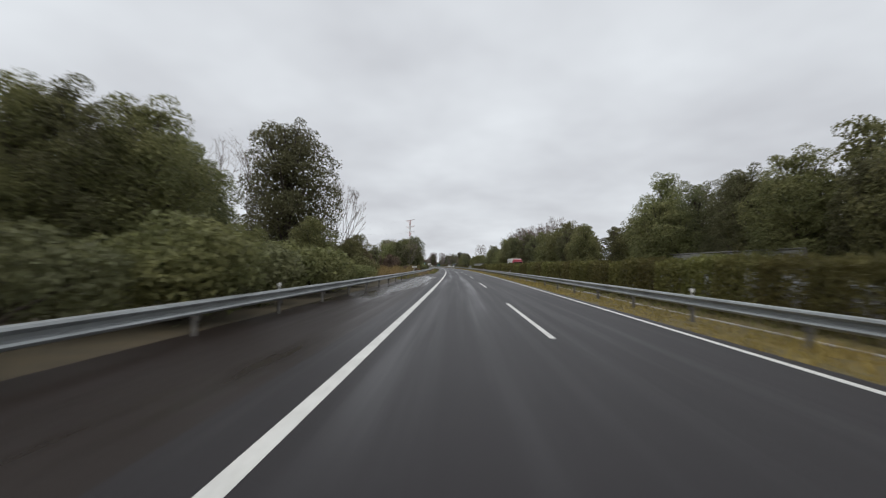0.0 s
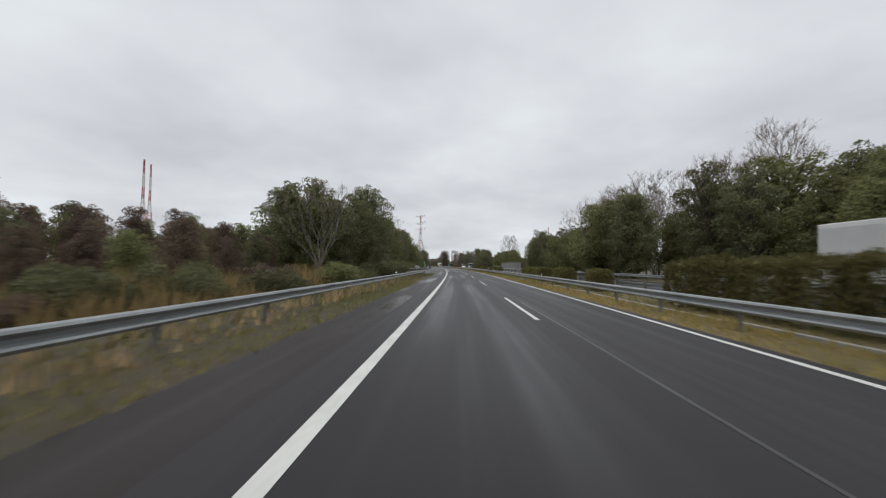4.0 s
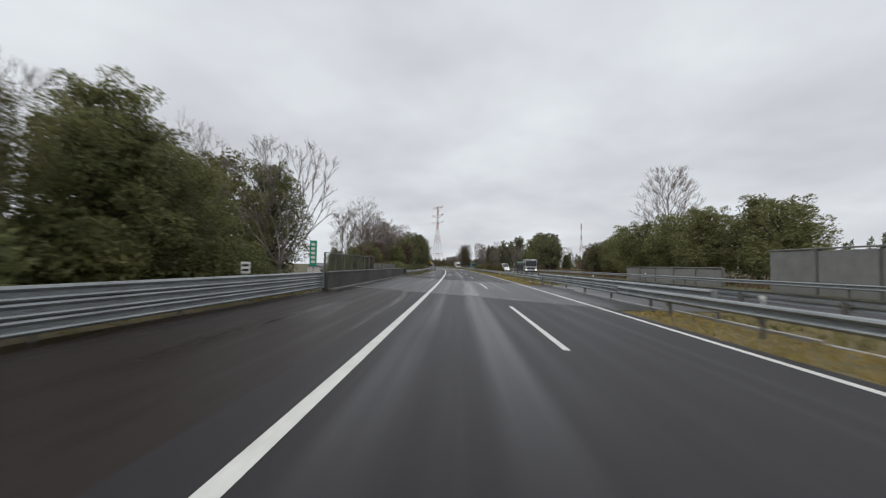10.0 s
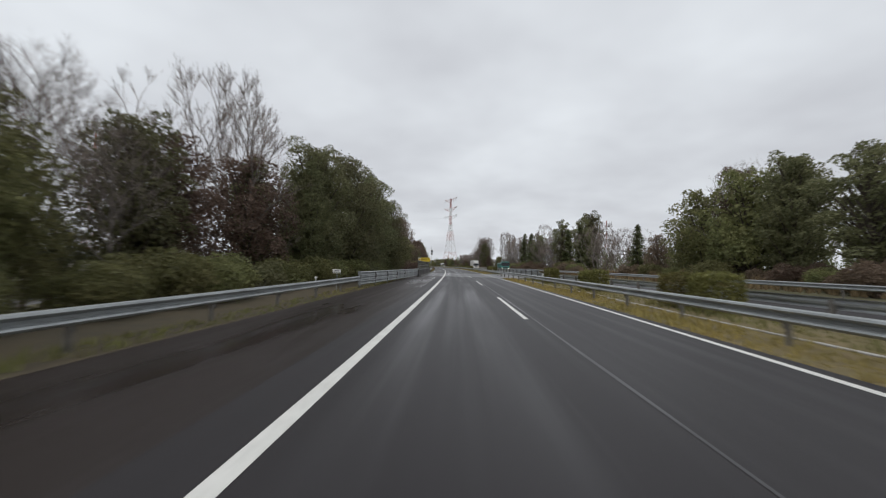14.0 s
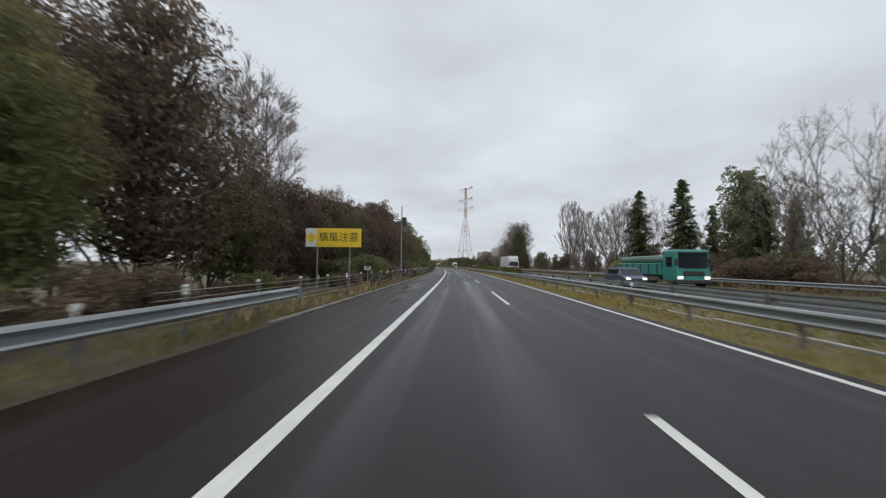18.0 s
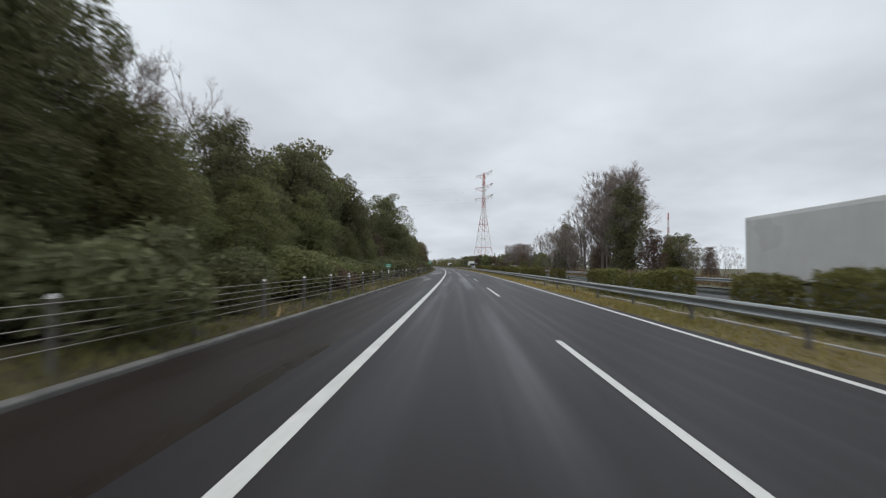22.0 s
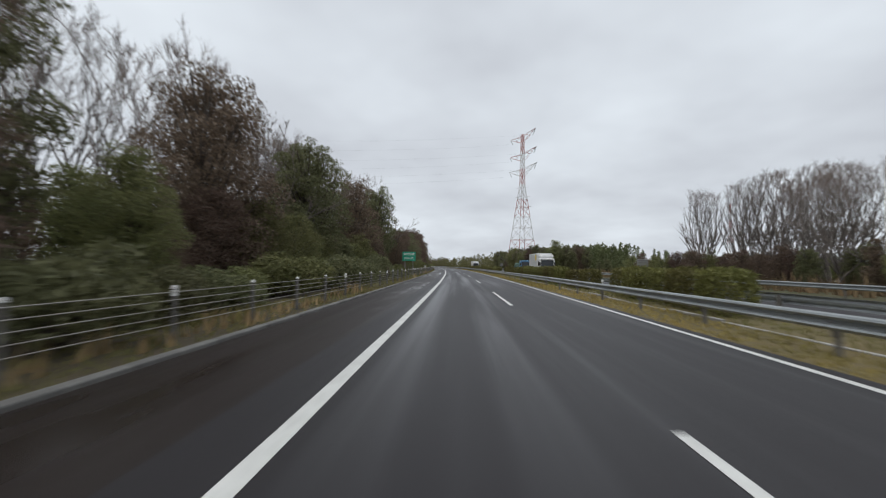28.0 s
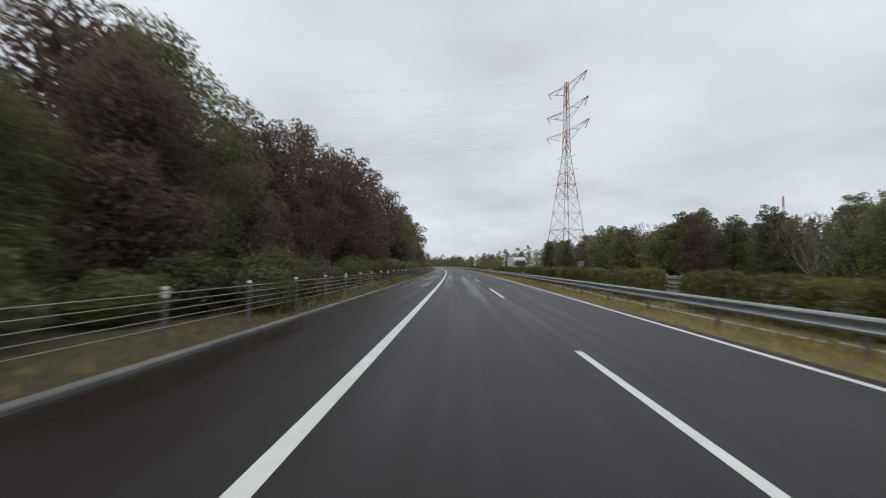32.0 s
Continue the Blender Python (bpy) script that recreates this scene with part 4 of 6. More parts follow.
far_wood("far_wood", ((260, 420, 9, -190, -120, 9, 14), (640, 905, 3.5, -50, -26, 6.5, 8.5), (40, 200, 6, -120, -75, 8, 11), (905, 1150, 4, -24, -10.5, 8, 11), (900, 1400, 2.2, 26, 75, 7, 11), (1150, 1560, 3.2, -70, 10, 8, 13), (1150, 1500, 6, 10, 90, 8, 13)), LEAF_A, "distant evergreen woods closing the view", 71, False)
far_wood("far_brown_wood", ((905, 1150, 6, -26, -11, 8, 11), (480, 640, 7, 60, 110, 6, 9), (1100, 1500, 8, -60, 60, 8, 12)), LEAF_C, "distant brown winter woods", 72, False)
far_wood("far_cedar_wood", ((300, 660, 1.5, 100, 160, 8, 13), (838, 880, 0.6, 58, 72, 8.0, 11.5), (880, 935, 0.5, 72, 100, 10, 14), (805, 852, 1.2, 112, 136, 6, 8), (900, 1150, 3, 70, 190, 10, 16), (200, 330, 5, 150, 200, 12, 16)), LEAF_D, "distant ridge of pointed cedars", 73, True)

# undergrowth in front of the trees, and bushes in the median
for s0, s1, gap, u0, u1, z0, z1, kinds in ((-10, 40, 3.2, -9.5, -7, 1.6, 3.0, (0, 1)), (92, 138, 3.2, -11.5, -8.2, 0.9, 1.9, (0, 2, 1)), (138, 172, 4, -11.5, -8, 1.2, 2.2, (0, 1)), (150, 246, 2.0, -14.0, -12.4, 1.5, 2.7, (0, 0, 1)), (246, 268, 2.1, -14.2, -12.6, 2.4, 3.8, (0, 0, 1)), (306, 394, 2.6, -11, -9.4, 1.6, 2.5, (0, 0, 1)),
                                           (428, 470, 2.8, -11, -7.5, 1.6, 2.8, (0, 2)), (470, 800, 2.6, -9.5, -7.1, 1.4, 2.8, (0, 1, 1, 0, 2)), (800, 960, 5, -10, -7.5, 1.6, 2.8, (0, 2)), (425, 500, 3.2, 24.5, 29, 1.8, 3.2, (0, 2, 2)), (366, 408, 4, 25, 29, 1.6, 2.6, (0, 2))):
    s = s0
    rnd.seed(int(s0 * 11 + s1))
    while s < s1:
        k = rnd.uniform(z0, z1) / 1.5
        if 448 < s < 468 or 728 < s < 746:
            k *= 0.45
        put(SHRUBS[rnd.choice(kinds)], M(s, rnd.uniform(u0, u1), -0.1, rnd.uniform(0, 360), (k, k * 1.2, k)))
        s += gap * rnd.uniform(0.7, 1.3)
HEDGES = ((8, 118, 1.75), (126, 129, 1.3), (134, 138, 1.3), (142, 147, 1.3), (151, 155, 1.3), (182, 184, 1.2), (184.8, 191, 1.2), (192.2, 199, 1.2), (209.8, 213.2, 1.3), (214.4, 218.6, 1.3), (222, 227, 1.3), (229, 231.5, 1.3), (236, 239, 1.3), (241, 244.5, 1.3), (249, 252, 1.3), (322, 325, 1.2), (333, 336, 1.2), (342, 345, 1.3),
          (354, 358, 1.2), (366, 369, 1.2), (378, 381, 1.2), (426, 438, 1.3), (494.6, 497.2, 1.2), (498.6, 503.2, 1.2), (504.6, 506.5, 1.2), (508, 511, 1.2), (522, 525, 1.2), (533, 536, 1.2), (540.3, 542.2, 1.35), (543.2, 545.2, 1.3), (548, 552, 1.3), (552.5, 553.9, 1.1), (554.3, 559, 1.3),
          (566.6, 569.4, 1.2), (576, 600, 1.3), (606, 612.5, 1.35), (619, 660, 1.35), (689.3, 699.6, 1.35), (703.4, 706.2, 1.3), (706.6, 708.2, 1.2), (710.4, 729.4, 1.35), (731.3, 735.7, 1.3), (741, 746.5, 1.25), (755, 785.6, 1.2), (786.2, 789.3, 1.3), (791.6, 797, 1.3), (799, 860, 1.3), (880, 960, 1.3))
for s0, s1, h in HEDGES:
    n = max(1, round((s1 - s0) / 1.9))
    for k in range(n):
        put(HEDGE, M(s0 + (k + 0.5) * (s1 - s0) / n, rnd.uniform(8.7, 9.0), -0.1, rnd.choice((0, 180)), (rnd.uniform(0.72, 0.9), 1.0 if n > 3 else min(1.0, (s1 - s0) / n / 2.25), (h + 0.2) / 1.5 * rnd.uniform(0.94, 1.04))))

# verges
structure("verge_median", strip("verge_median", S_MIN, 1500, 5.6, 10.9, -0.03, GRASS_SOIL), "yellowed grass strip between the carriageways", "verge")
for s0, s1 in ((259.5, 278.5), (391.5, 417)):
    structure("bridge_median", strip("bridge_median", s0, s1, 5.605, 10.895, -0.012, BRIDGE_DECK), "dark wet concrete deck between the carriageways of the bridge", "bridge deck")
structure("verge", strip("verge", S_MIN, 1500, lambda s: shoulder_edge(s) - 5.5, shoulder_edge, -0.03, LEFT_SOIL, 3.0), "grassy verge with brown soil beside the shoulder", "verge")
tufts("median_grass", [(a, b, c, d) for a, b in ((-5, 259), (279, 391), (417.5, 860)) for c, d in ((5.65, 6.9), (6.9, 7.44))], 0.19, BLADE, "short yellow-green winter grass along the median", "grass", 48)
tufts("median_rough_grass", [(a, b, 7.65, 10.1) for a, b in ((-5, 259), (279, 391), (417.5, 860))], 0.26, VERGE_BLADE, "rough dull green grass in the middle of the median", "grass", 15, 14)
tufts("verge_grass", [(78, 174, -5.1, -3.62), (48, 174, -7.2, -5.3)] + [(k, k + 4, shoulder_edge(k + 2) - 1.9, shoulder_edge(k + 2) + 0.02) for k in range(172, 268, 4)] + [(304, 312, -7.2, -6.2), (308, 392, -6.8, -5.75), (446, 860, -5.3, -4.75), (446, 860, -7.2, -5.3), (425.5, 446, -7, -4.75)], 0.22, VERGE_BLADE, "short dull green winter grass beside the shoulder", "grass", 26, 8)
tufts("dry_reeds", [(62, 140, -6.6, -4.9), (446, 482, -6.2, -5.0), (640, 700, -6.0, -5.2), (745, 770, -6.0, -5.2)] + [(k, k + 1.3, -5.35, -4.85) for k in range(452, 800, 13)], 0.55, REED, "pale dry reed tufts along the barrier", "reeds", 5, 9, 0.03)
tufts("field_scrub", [(236, 330, 24, 33), (330, 440, 23, 36), (425, 500, 23, 40), (500, 620, 23, 34), (620, 690, 23, 36), (690, 800, 23, 40)], 1.1, SCRUB, "low brown and olive scrub beyond the opposite carriageway", "scrub", 3, 11, 0.035)
tufts("winter_scrub", [(46, 78, -32, -7.4), (78, 100, -26, -8.5), (100, 142, -20, -8.5)], 1.15, FIELD_GRASS, "tall ochre winter grass on the field behind the barrier", "scrub", 16, 10, 0.013)

# ---- barriers ----
def beam_mesh(length=4.0):
    """One length of W-shaped steel beam, its face towards +x, the middle at z = 0."""
    face = [(0.0, -0.155), (0.055, -0.135), (0.075, -0.095), (0.055, -0.06), (0.005, -0.03), (0.005, 0.03), (0.055, 0.06), (0.075, 0.095), (0.055, 0.135), (0.0, 0.155)]
    ring = face + [(x - 0.012, z) for x, z in reversed(face)]
    n = len(ring)
    verts = [(x, y, z) for y in (-length / 2 - 0.12, length / 2) for x, z in ring]
    faces = [(i, (i + 1) % n, n + (i + 1) % n, n + i) for i in range(n)]
    faces += [(i, n - 1 - i, n - 2 - i, i + 1) for i in range(n // 2 - 1)]
    faces += [(n + i + 1, 2 * n - 2 - i, 2 * n - 1 - i, n + i) for i in range(n // 2 - 1)]
    return mesh_of("rail_beam", verts, faces, STEEL)


BEAM = beam_mesh()


def post_mesh(height):
    bm = tube((0, 0, -0.3), (0, 0, height), 0.057, sides=10)
    box(-0.0, 0.1, -0.045, 0.045, height - 0.38, height - 0.12, 0.008, bm)
    me = bpy.data.meshes.new("post")
    bm.to_mesh(me)
    bm.free()
    me.materials.append(STEEL_OLD)
    return me


POST = post_mesh(0.72)
bm = tube((0, 0, 0.6), (0, 0, 0.86), 0.02, sides=8)
tube((0, -0.02, 0.9), (0, 0.02, 0.9), 0.055, sides=14, bm=bm)
REFLECTOR = bpy.data.meshes.new("reflector")
bm.to_mesh(REFLECTOR)
bm.free()
REFLECTOR.materials.append(SIGN_WHITE)
POST_TALL = post_mesh(0.98)


def guard_rail(s0, s1, u, label, face=1, heights=(0.58,), post=POST, span=4):
    """A beam barrier along the road; u may be a function of s. face: +1 looks to the right."""
    root = thing("guard_rail", label, "guard rail", m=M((s0 + s1) / 2, u((s0 + s1) / 2) if callable(u) else u))
    back = root.matrix_basis.inverted()
    n = max(1, round((s1 - s0) / span))
    step = (s1 - s0) / n
    for k in range(n):
        s = s0 + (k + 0.5) * step
        v = u(s) if callable(u) else u
        slope = math.degrees(math.atan2(-((u(s + 1) - u(s - 1)) / 2), 1)) if callable(u) else 0.0
        turn = slope + (0 if face > 0 else 180)
        for h in heights:
            b = part("rail_beam", BEAM, STEEL, root)
            b.matrix_basis = back @ M(s, v, h, turn, (1, span / 4, 1))
        p = part("post", post, STEEL_OLD, root)
        p.matrix_basis = back @ M(s - step / 2, v - 0.09 * face, -0.03, turn)
        if k % 10 == 4:
            part("reflector", REFLECTOR, SIGN_WHITE, p, "small round white reflector")
    for s in (s0, s1):
        v = u(s) if callable(u) else u
        bm = tube((0.02, 0, heights[0] - 0.16), (0.02, 0, heights[-1] + 0.16), 0.10, sides=12)
        e = part("end_cap", bm, STEEL, root, "rounded steel end piece")
        e.matrix_basis = back @ M(s, v, 0.0, 0 if face > 0 else 180)
    return root


guard_rail(-40, 175, -5.25, "galvanised steel guard rail along the wet shoulder", 1)
guard_rail(172, 240, lambda s: float(np.interp(s, [172, 186, 204, 232, 240], [-9.2, -11.0, -11.0, -7.8, -7.7])), "galvanised guard rail round the emergency bay")
guard_rail(240, 268, -7.65, "triple-beam guard rail before the bridge", 1, (0.30, 0.60, 0.90), POST_TALL)
guard_rail(303, 367, lambda s: float(np.interp(s, [303, 312, 367], [-6.9, -6.3, -6.3])), "galvanised steel guard rail beside the grass verge")
guard_rail(367, 395, lambda s: float(np.interp(s, [367, 385, 395], [-6.3, -5.2, -4.85])), "triple-beam guard rail before the bridge", 1, (0.30, 0.60, 0.88), POST_TALL)
guard_rail(426, 449, lambda s: float(np.interp(s, [426, 449], [-4.85, -5.1])), "short galvanised guard rail after the bridge", 1, (0.60,))
guard_rail(-40, 262, 6.65, "long galvanised guard rail along the median", -1)
guard_rail(257, 282, 7.5, "short guard rail set back on the bridge deck", -1, (0.42, 0.72))
guard_rail(277.5, 480, 6.65, "galvanised guard rail along the median after the bridge", -1)
guard_rail(480, 1100, 6.65, "long galvanised guard rail along the median grass", -1)
guard_rail(60, 392, 10.3, "guard rail of the opposite carriageway", 1)
guard_rail(392, 444, 10.3, "triple-beam guard rail of the opposite carriageway by the bridge", 1, (0.30, 0.60, 0.88), POST_TALL)
guard_rail(444, 900, 10.3, "guard rail of the opposite carriageway", 1, span=6)
guard_rail(20, 900, 21.3, "outer guard rail of the opposite carriageway", -1, span=8)

# cable barrier
fence = thing("cable_barrier", "wire-rope barrier with five cables on steel posts", "cable barrier", m=M(600, -5.4))
fence_back = fence.matrix_basis.inverted()
ROPE_U = -5.4
bm = tube((0, 0, -0.3), (0, 0, 1.02), 0.052, sides=10)
ROPE_POST = bpy.data.meshes.new("post")
bm.to_mesh(ROPE_POST)
bm.free()
ROPE_POST.materials.append(STEEL_OLD)
bm = tube((0, 0, 1.0), (0, 0, 1.06), 0.058, 0.035, sides=10)
ROPE_CAP = bpy.data.meshes.new("cap")
bm.to_mesh(ROPE_CAP)
bm.free()
ROPE_CAP.materials.append(SIGN_WHITE)
bm = tube((0, 0, 0.86), (0, 0, 0.98), 0.0545, sides=10)
ROPE_BAND = bpy.data.meshes.new("reflective_band")
bm.to_mesh(ROPE_BAND)
bm.free()
ROPE_BAND.materials.append(SIGN_WHITE)
for k in range(165):
    s = 444 + 3.0 * k
    p = part("post", ROPE_POST, STEEL_OLD, fence)
    p.matrix_basis = fence_back @ M(s, ROPE_U, 0)
    part("cap", ROPE_CAP, SIGN_WHITE, p, "white plastic cap")
    if k % 4 == 0:
        part("reflective_band", ROPE_BAND, SIGN_WHITE, p, "white reflective band")
for z in (0.34, 0.49, 0.64, 0.79, 0.94):
    ss = np.arange(443, 941, 3.0)
    for side in (0.07,):
        ring = np.concatenate([PP(ss, ROPE_U + side + 0.0095 * math.cos(a), z + 0.0095 * math.sin(a)) for a in np.arange(5) * 1.2566])
        n = len(ss)
        faces = [(c * n + i, ((c + 1) % 5) * n + i, ((c + 1) % 5) * n + i + 1, c * n + i + 1) for c in range(5) for i in range(n - 1)]
        me = mesh_of("cable", ring, faces, CABLE, smooth=True)
        me.transform(fence_back)
        part("cable", me, CABLE, fence)

# kerb beside the cable barrier, in lengths
kerb = thing("kerb", "pale concrete kerb along the shoulder", "kerb", kind="structure")
bm = box(-0.1, 0.1, -0.99, 0.99, -0.1, 0.06, 0.025)
KERB_ME = bpy.data.meshes.new("kerb_stone")
bm.to_mesh(KERB_ME)
bm.free()
KERB_ME.materials.append(KERB)
s = 447.0
while s < 900:
    if not 518 < s < 524:
        k = part("kerb_stone", KERB_ME, KERB, kerb)
        k.matrix_basis = M(s, -4.6, 0, 0, (1, 1, 1)) if s < 760 else M(s + 1, -4.6, 0, 0, (1, 2, 1))
    s += 2.0 if s < 760 else 4.0
drain = thing("median_drain", "narrow concrete drain edge in the median grass", "drain", kind="structure")
bm = box(-0.07, 0.07, -1.45, 1.45, -0.1, 0.05, 0.015)
DRAIN_ME = bpy.data.meshes.new("drain_stone")
bm.to_mesh(DRAIN_ME)
bm.free()
DRAIN_ME.materials.append(DRAIN)
for k in range(280):
    d = part("drain_stone", DRAIN_ME, DRAIN, drain)
    d.matrix_basis = M(3.0 * k, 7.55 + 0.02 * math.sin(k * 1.7), 0.0 if math.sin(k * 2.3) + math.sin(k * 0.9) > 0.55 else -0.05)

# ---- bridges ----
def thick_wall(name, s0, s1, u0, u1, z0, z1, mat, parent, label=""):
    ss = np.linspace(s0, s1, max(2, int((s1 - s0) / 2) + 1))
    cols = [PP(ss, np.full(len(ss), u), z) for u, z in ((u1, z0), (u1, z1 - 0.03), (u1 - 0.03, z1), (u0 + 0.03, z1), (u0, z1 - 0.03), (u0, z0))]
    n, k = len(ss), len(cols)
    faces = [(c * n + i, ((c + 1) % k) * n + i, ((c + 1) % k) * n + i + 1, c * n + i + 1) for c in range(k) for i in range(n - 1)]
    faces += [tuple(c * n for c in range(k)), tuple(c * n + n - 1 for c in reversed(range(k)))]
    return part(name, mesh_of(name, np.concatenate(cols), faces, mat), mat, parent, label)


clear_panel = bpy.data.materials.new("clear_grey_noise_panel")
clear_panel.use_nodes = True
nt = clear_panel.node_tree
b = nt.nodes["Principled BSDF"]
b.inputs["Base Color"].default_value, b.inputs["Roughness"].default_value = (0.29, 0.30, 0.265, 1), 0.45
tr, mx, ns, rg = nt.nodes.new("ShaderNodeBsdfTransparent"), nt.nodes.new("ShaderNodeMixShader"), nt.nodes.new("ShaderNodeTexNoise"), nt.nodes.new("ShaderNodeMapRange")
tr.inputs[0].default_value = (0.62, 0.64, 0.62, 1)
ns.inputs["Scale"].default_value, ns.inputs["Detail"].default_value = 1.3, 5
rg.inputs[3].default_value, rg.inputs[4].default_value = 0.20, 0.33
nt.links.new(ns.outputs[0], rg.inputs[0])
nt.links.new(rg.outputs[0], mx.inputs[0])
nt.links.new(tr.outputs[0], mx.inputs[1])
nt.links.new(b.outputs[0], mx.inputs[2])
nt.links.new(mx.outputs[0], nt.nodes["Material Output"].inputs[0])

thin_panel = clear_panel.copy()
thin_panel.name = "clear_thin_noise_panel"
for node in thin_panel.node_tree.nodes:
    if node.type == "MAP_RANGE":
        node.inputs[3].default_value, node.inputs[4].default_value = 0.04, 0.10
    if node.type == "BSDF_TRANSPARENT":
        node.inputs[0].default_value = (0.86, 0.88, 0.86, 1)

bridge_1 = thing("bridge_parapet", "dark wet concrete bridge parapet with a coping", "parapet", kind="structure")
thick_wall("parapet_wall", 268, 304, -7.65, -7.3, -0.1, 1.0, PARAPET, bridge_1)
thick_wall("coping", 268, 304, -7.72, -7.25, 1.003, 1.08, COPING, bridge_1, "paler concrete coping")
thick_wall("bridge_kerb", 268, 304, -7.29, -7.05, -0.1, 0.1, KERB, bridge_1, "pale kerb at the parapet's foot")
for s in np.arange(268, 296, 2.0):
    far = s >= 282
    q = thick_wall("noise_panel", s + 0.045, s + 1.955, -7.55, -7.5, 1.083, 1.6 if far else 2.1, OLIVE_PANEL if far else thin_panel, bridge_1, "grey opaque noise panel" if far else "clear plastic noise panel")
    q.visible_shadow = bool(far)
    thick_wall("panel_post", s - 0.02, s + 0.02, -7.58, -7.46, 1.083, 1.62 if far else 2.12, STEEL_OLD, bridge_1)
thick_wall("top_rail", 268, 281.9, -7.58, -7.48, 2.125, 2.18, CHASSIS, bridge_1, "dark steel top rail")
bridge_2 = thing("bridge_parapet", "dark wet concrete parapet with clear noise panels", "parapet", kind="structure")
thick_wall("parapet_wall", 394, 425, -5.0, -4.68, -0.1, 0.86, PARAPET, bridge_2)
thick_wall("coping", 394, 425, -5.05, -4.62, 0.863, 0.93, COPING, bridge_2, "paler concrete coping")
thick_wall("bridge_kerb", 394, 425, -4.67, -4.38, -0.1, 0.09, KERB, bridge_2, "pale kerb at the parapet's foot")
for k, s in enumerate(np.arange(394, 424, 2.0)):
    far = False
    q = thick_wall("noise_panel", s + 0.045, s + 1.955, -4.85, -4.82, 0.94, 2.02, PANEL if far else clear_panel, bridge_2, "grey opaque noise panel" if far else "clear plastic noise panel")
    q.visible_shadow = bool(far)
    thick_wall("panel_post", s - 0.018, s + 0.018, -4.88, -4.80, 0.933, 2.04, STEEL_OLD, bridge_2)
thick_wall("top_rail", 394, 424, -4.88, -4.79, 2.045, 2.10, CHASSIS, bridge_2, "dark steel top rail")
thick_wall("mid_rail", 394, 424, -4.81, -4.79, 1.44, 1.47, STEEL_OLD, bridge_2)
for s_mid, skew, u0, u1, edge in ((266, -1.0, -7.0, 5.5, DRAIN), (287, -1.25, -7.0, 5.5, CONCRETE), (419.5, -0.55, -4.3, 5.5, PARAPET), (396, -0.55, -4.3, 5.5, PARAPET)):
    us = np.linspace(u0, u1, 14)
    quad = lambda w0, w1, z: np.concatenate([PP(s_mid + skew * us + w, us, z) for w in (w0, w1)])
    n = len(us)
    joint = thing("expansion_joint", "steel and rubber expansion joint across the road", "expansion joint", kind="structure")
    for name, w0, w1, z, mat in (("joint_seal", -0.12, 0.12, 0.004, JOINT), ("joint_edge", -0.2, -0.12, 0.007, STEEL_OLD), ("joint_edge", 0.12, 0.2, 0.007, STEEL_OLD), ("joint_concrete", -0.36, -0.2, 0.0035, edge), ("joint_concrete", 0.2, 0.36, 0.0035, edge)):
        part(name, mesh_of(name, quad(w0, w1, z), [(i, i + 1, n + i + 1, n + i) for i in range(n - 1)], mat), mat, joint)

for s0, s1, k0, k1, u0 in ((266.4, 286.6, -1.0, -1.25, -7.04), (396.4, 419.1, -0.55, -0.55, -4.36)):
    us = np.linspace(u0, 5.58, 14)
    rows_ = [s0 + k0 * us + (s1 + k1 * us - s0 - k0 * us) * f for f in np.linspace(0, 1, 9)]
    n = len(us)
    deck = mesh_of("bridge_roadway", np.concatenate([PP(s, us, 0.0024) for s in rows_]), [(r * n + i, r * n + i + 1, (r + 1) * n + i + 1, (r + 1) * n + i) for r in range(8) for i in range(n - 1)], DECK,
                   uvs=np.concatenate([np.stack([us, s], -1) for s in rows_]))
    structure("bridge_roadway", deck, "smooth wet asphalt between the joints of the bridge", "road")

# noise walls: behind the trees on the left, and beyond the opposite carriageway
for s0, s1, u, z1, label in ((146, 246, -14.9, 3.9, "long olive-grey noise wall behind the trees"), (236, 276, 23.2, 2.8, "pale grey noise wall beyond the opposite carriageway"), (34, 62, 25.0, 3.0, "pale noise wall in front of the wood"),
                             (282, 302, 23.6, 1.5, "low noise wall on the opposite bridge")):
    wall = thing("noise_wall", label, "noise wall", kind="structure")
    for s in np.arange(s0, s1, 4.0):
        thick_wall("wall_panel", s + 0.07, s + 3.93, u - 0.08, u + 0.08, -0.12, z1 - 0.06 + 0.03 * math.sin(s), PANEL if u > 0 else OLIVE_PANEL, wall)
        thick_wall("wall_post", s - 0.07, s + 0.07, u - 0.13, u + 0.13, -0.12, z1 + 0.02, STEEL_OLD, wall)
    thick_wall("wall_coping", s0, s1, u - 0.14, u + 0.14, z1 + 0.021, z1 + 0.12, CONCRETE, wall, "pale coping")


# ---- signs ----
def writing(text, height, mat, parent, x, z, y=-0.03, squeeze=1.0, name="lettering"):
    """Flat letters on a board whose face looks towards -y."""
    cu = bpy.data.curves.new(name, "FONT")
    cu.body, cu.size, cu.align_x, cu.align_y, cu.extrude = text, height, "CENTER", "CENTER", 0.002
    ob = new(name, cu)
    bpy.context.view_layer.update()
    me = bpy.data.meshes.new_from_object(ob.evaluated_get(bpy.context.evaluated_depsgraph_get()))
    bpy.data.objects.remove(ob)
    me.transform(Matrix.Translation((x, y, z)) @ Matrix.Rotation(radians(90), 4, "X") @ Matrix.Diagonal((squeeze, 1, 1, 1)))
    me.materials.clear()
    me.materials.append(mat)
    return part(name, me, mat, parent)


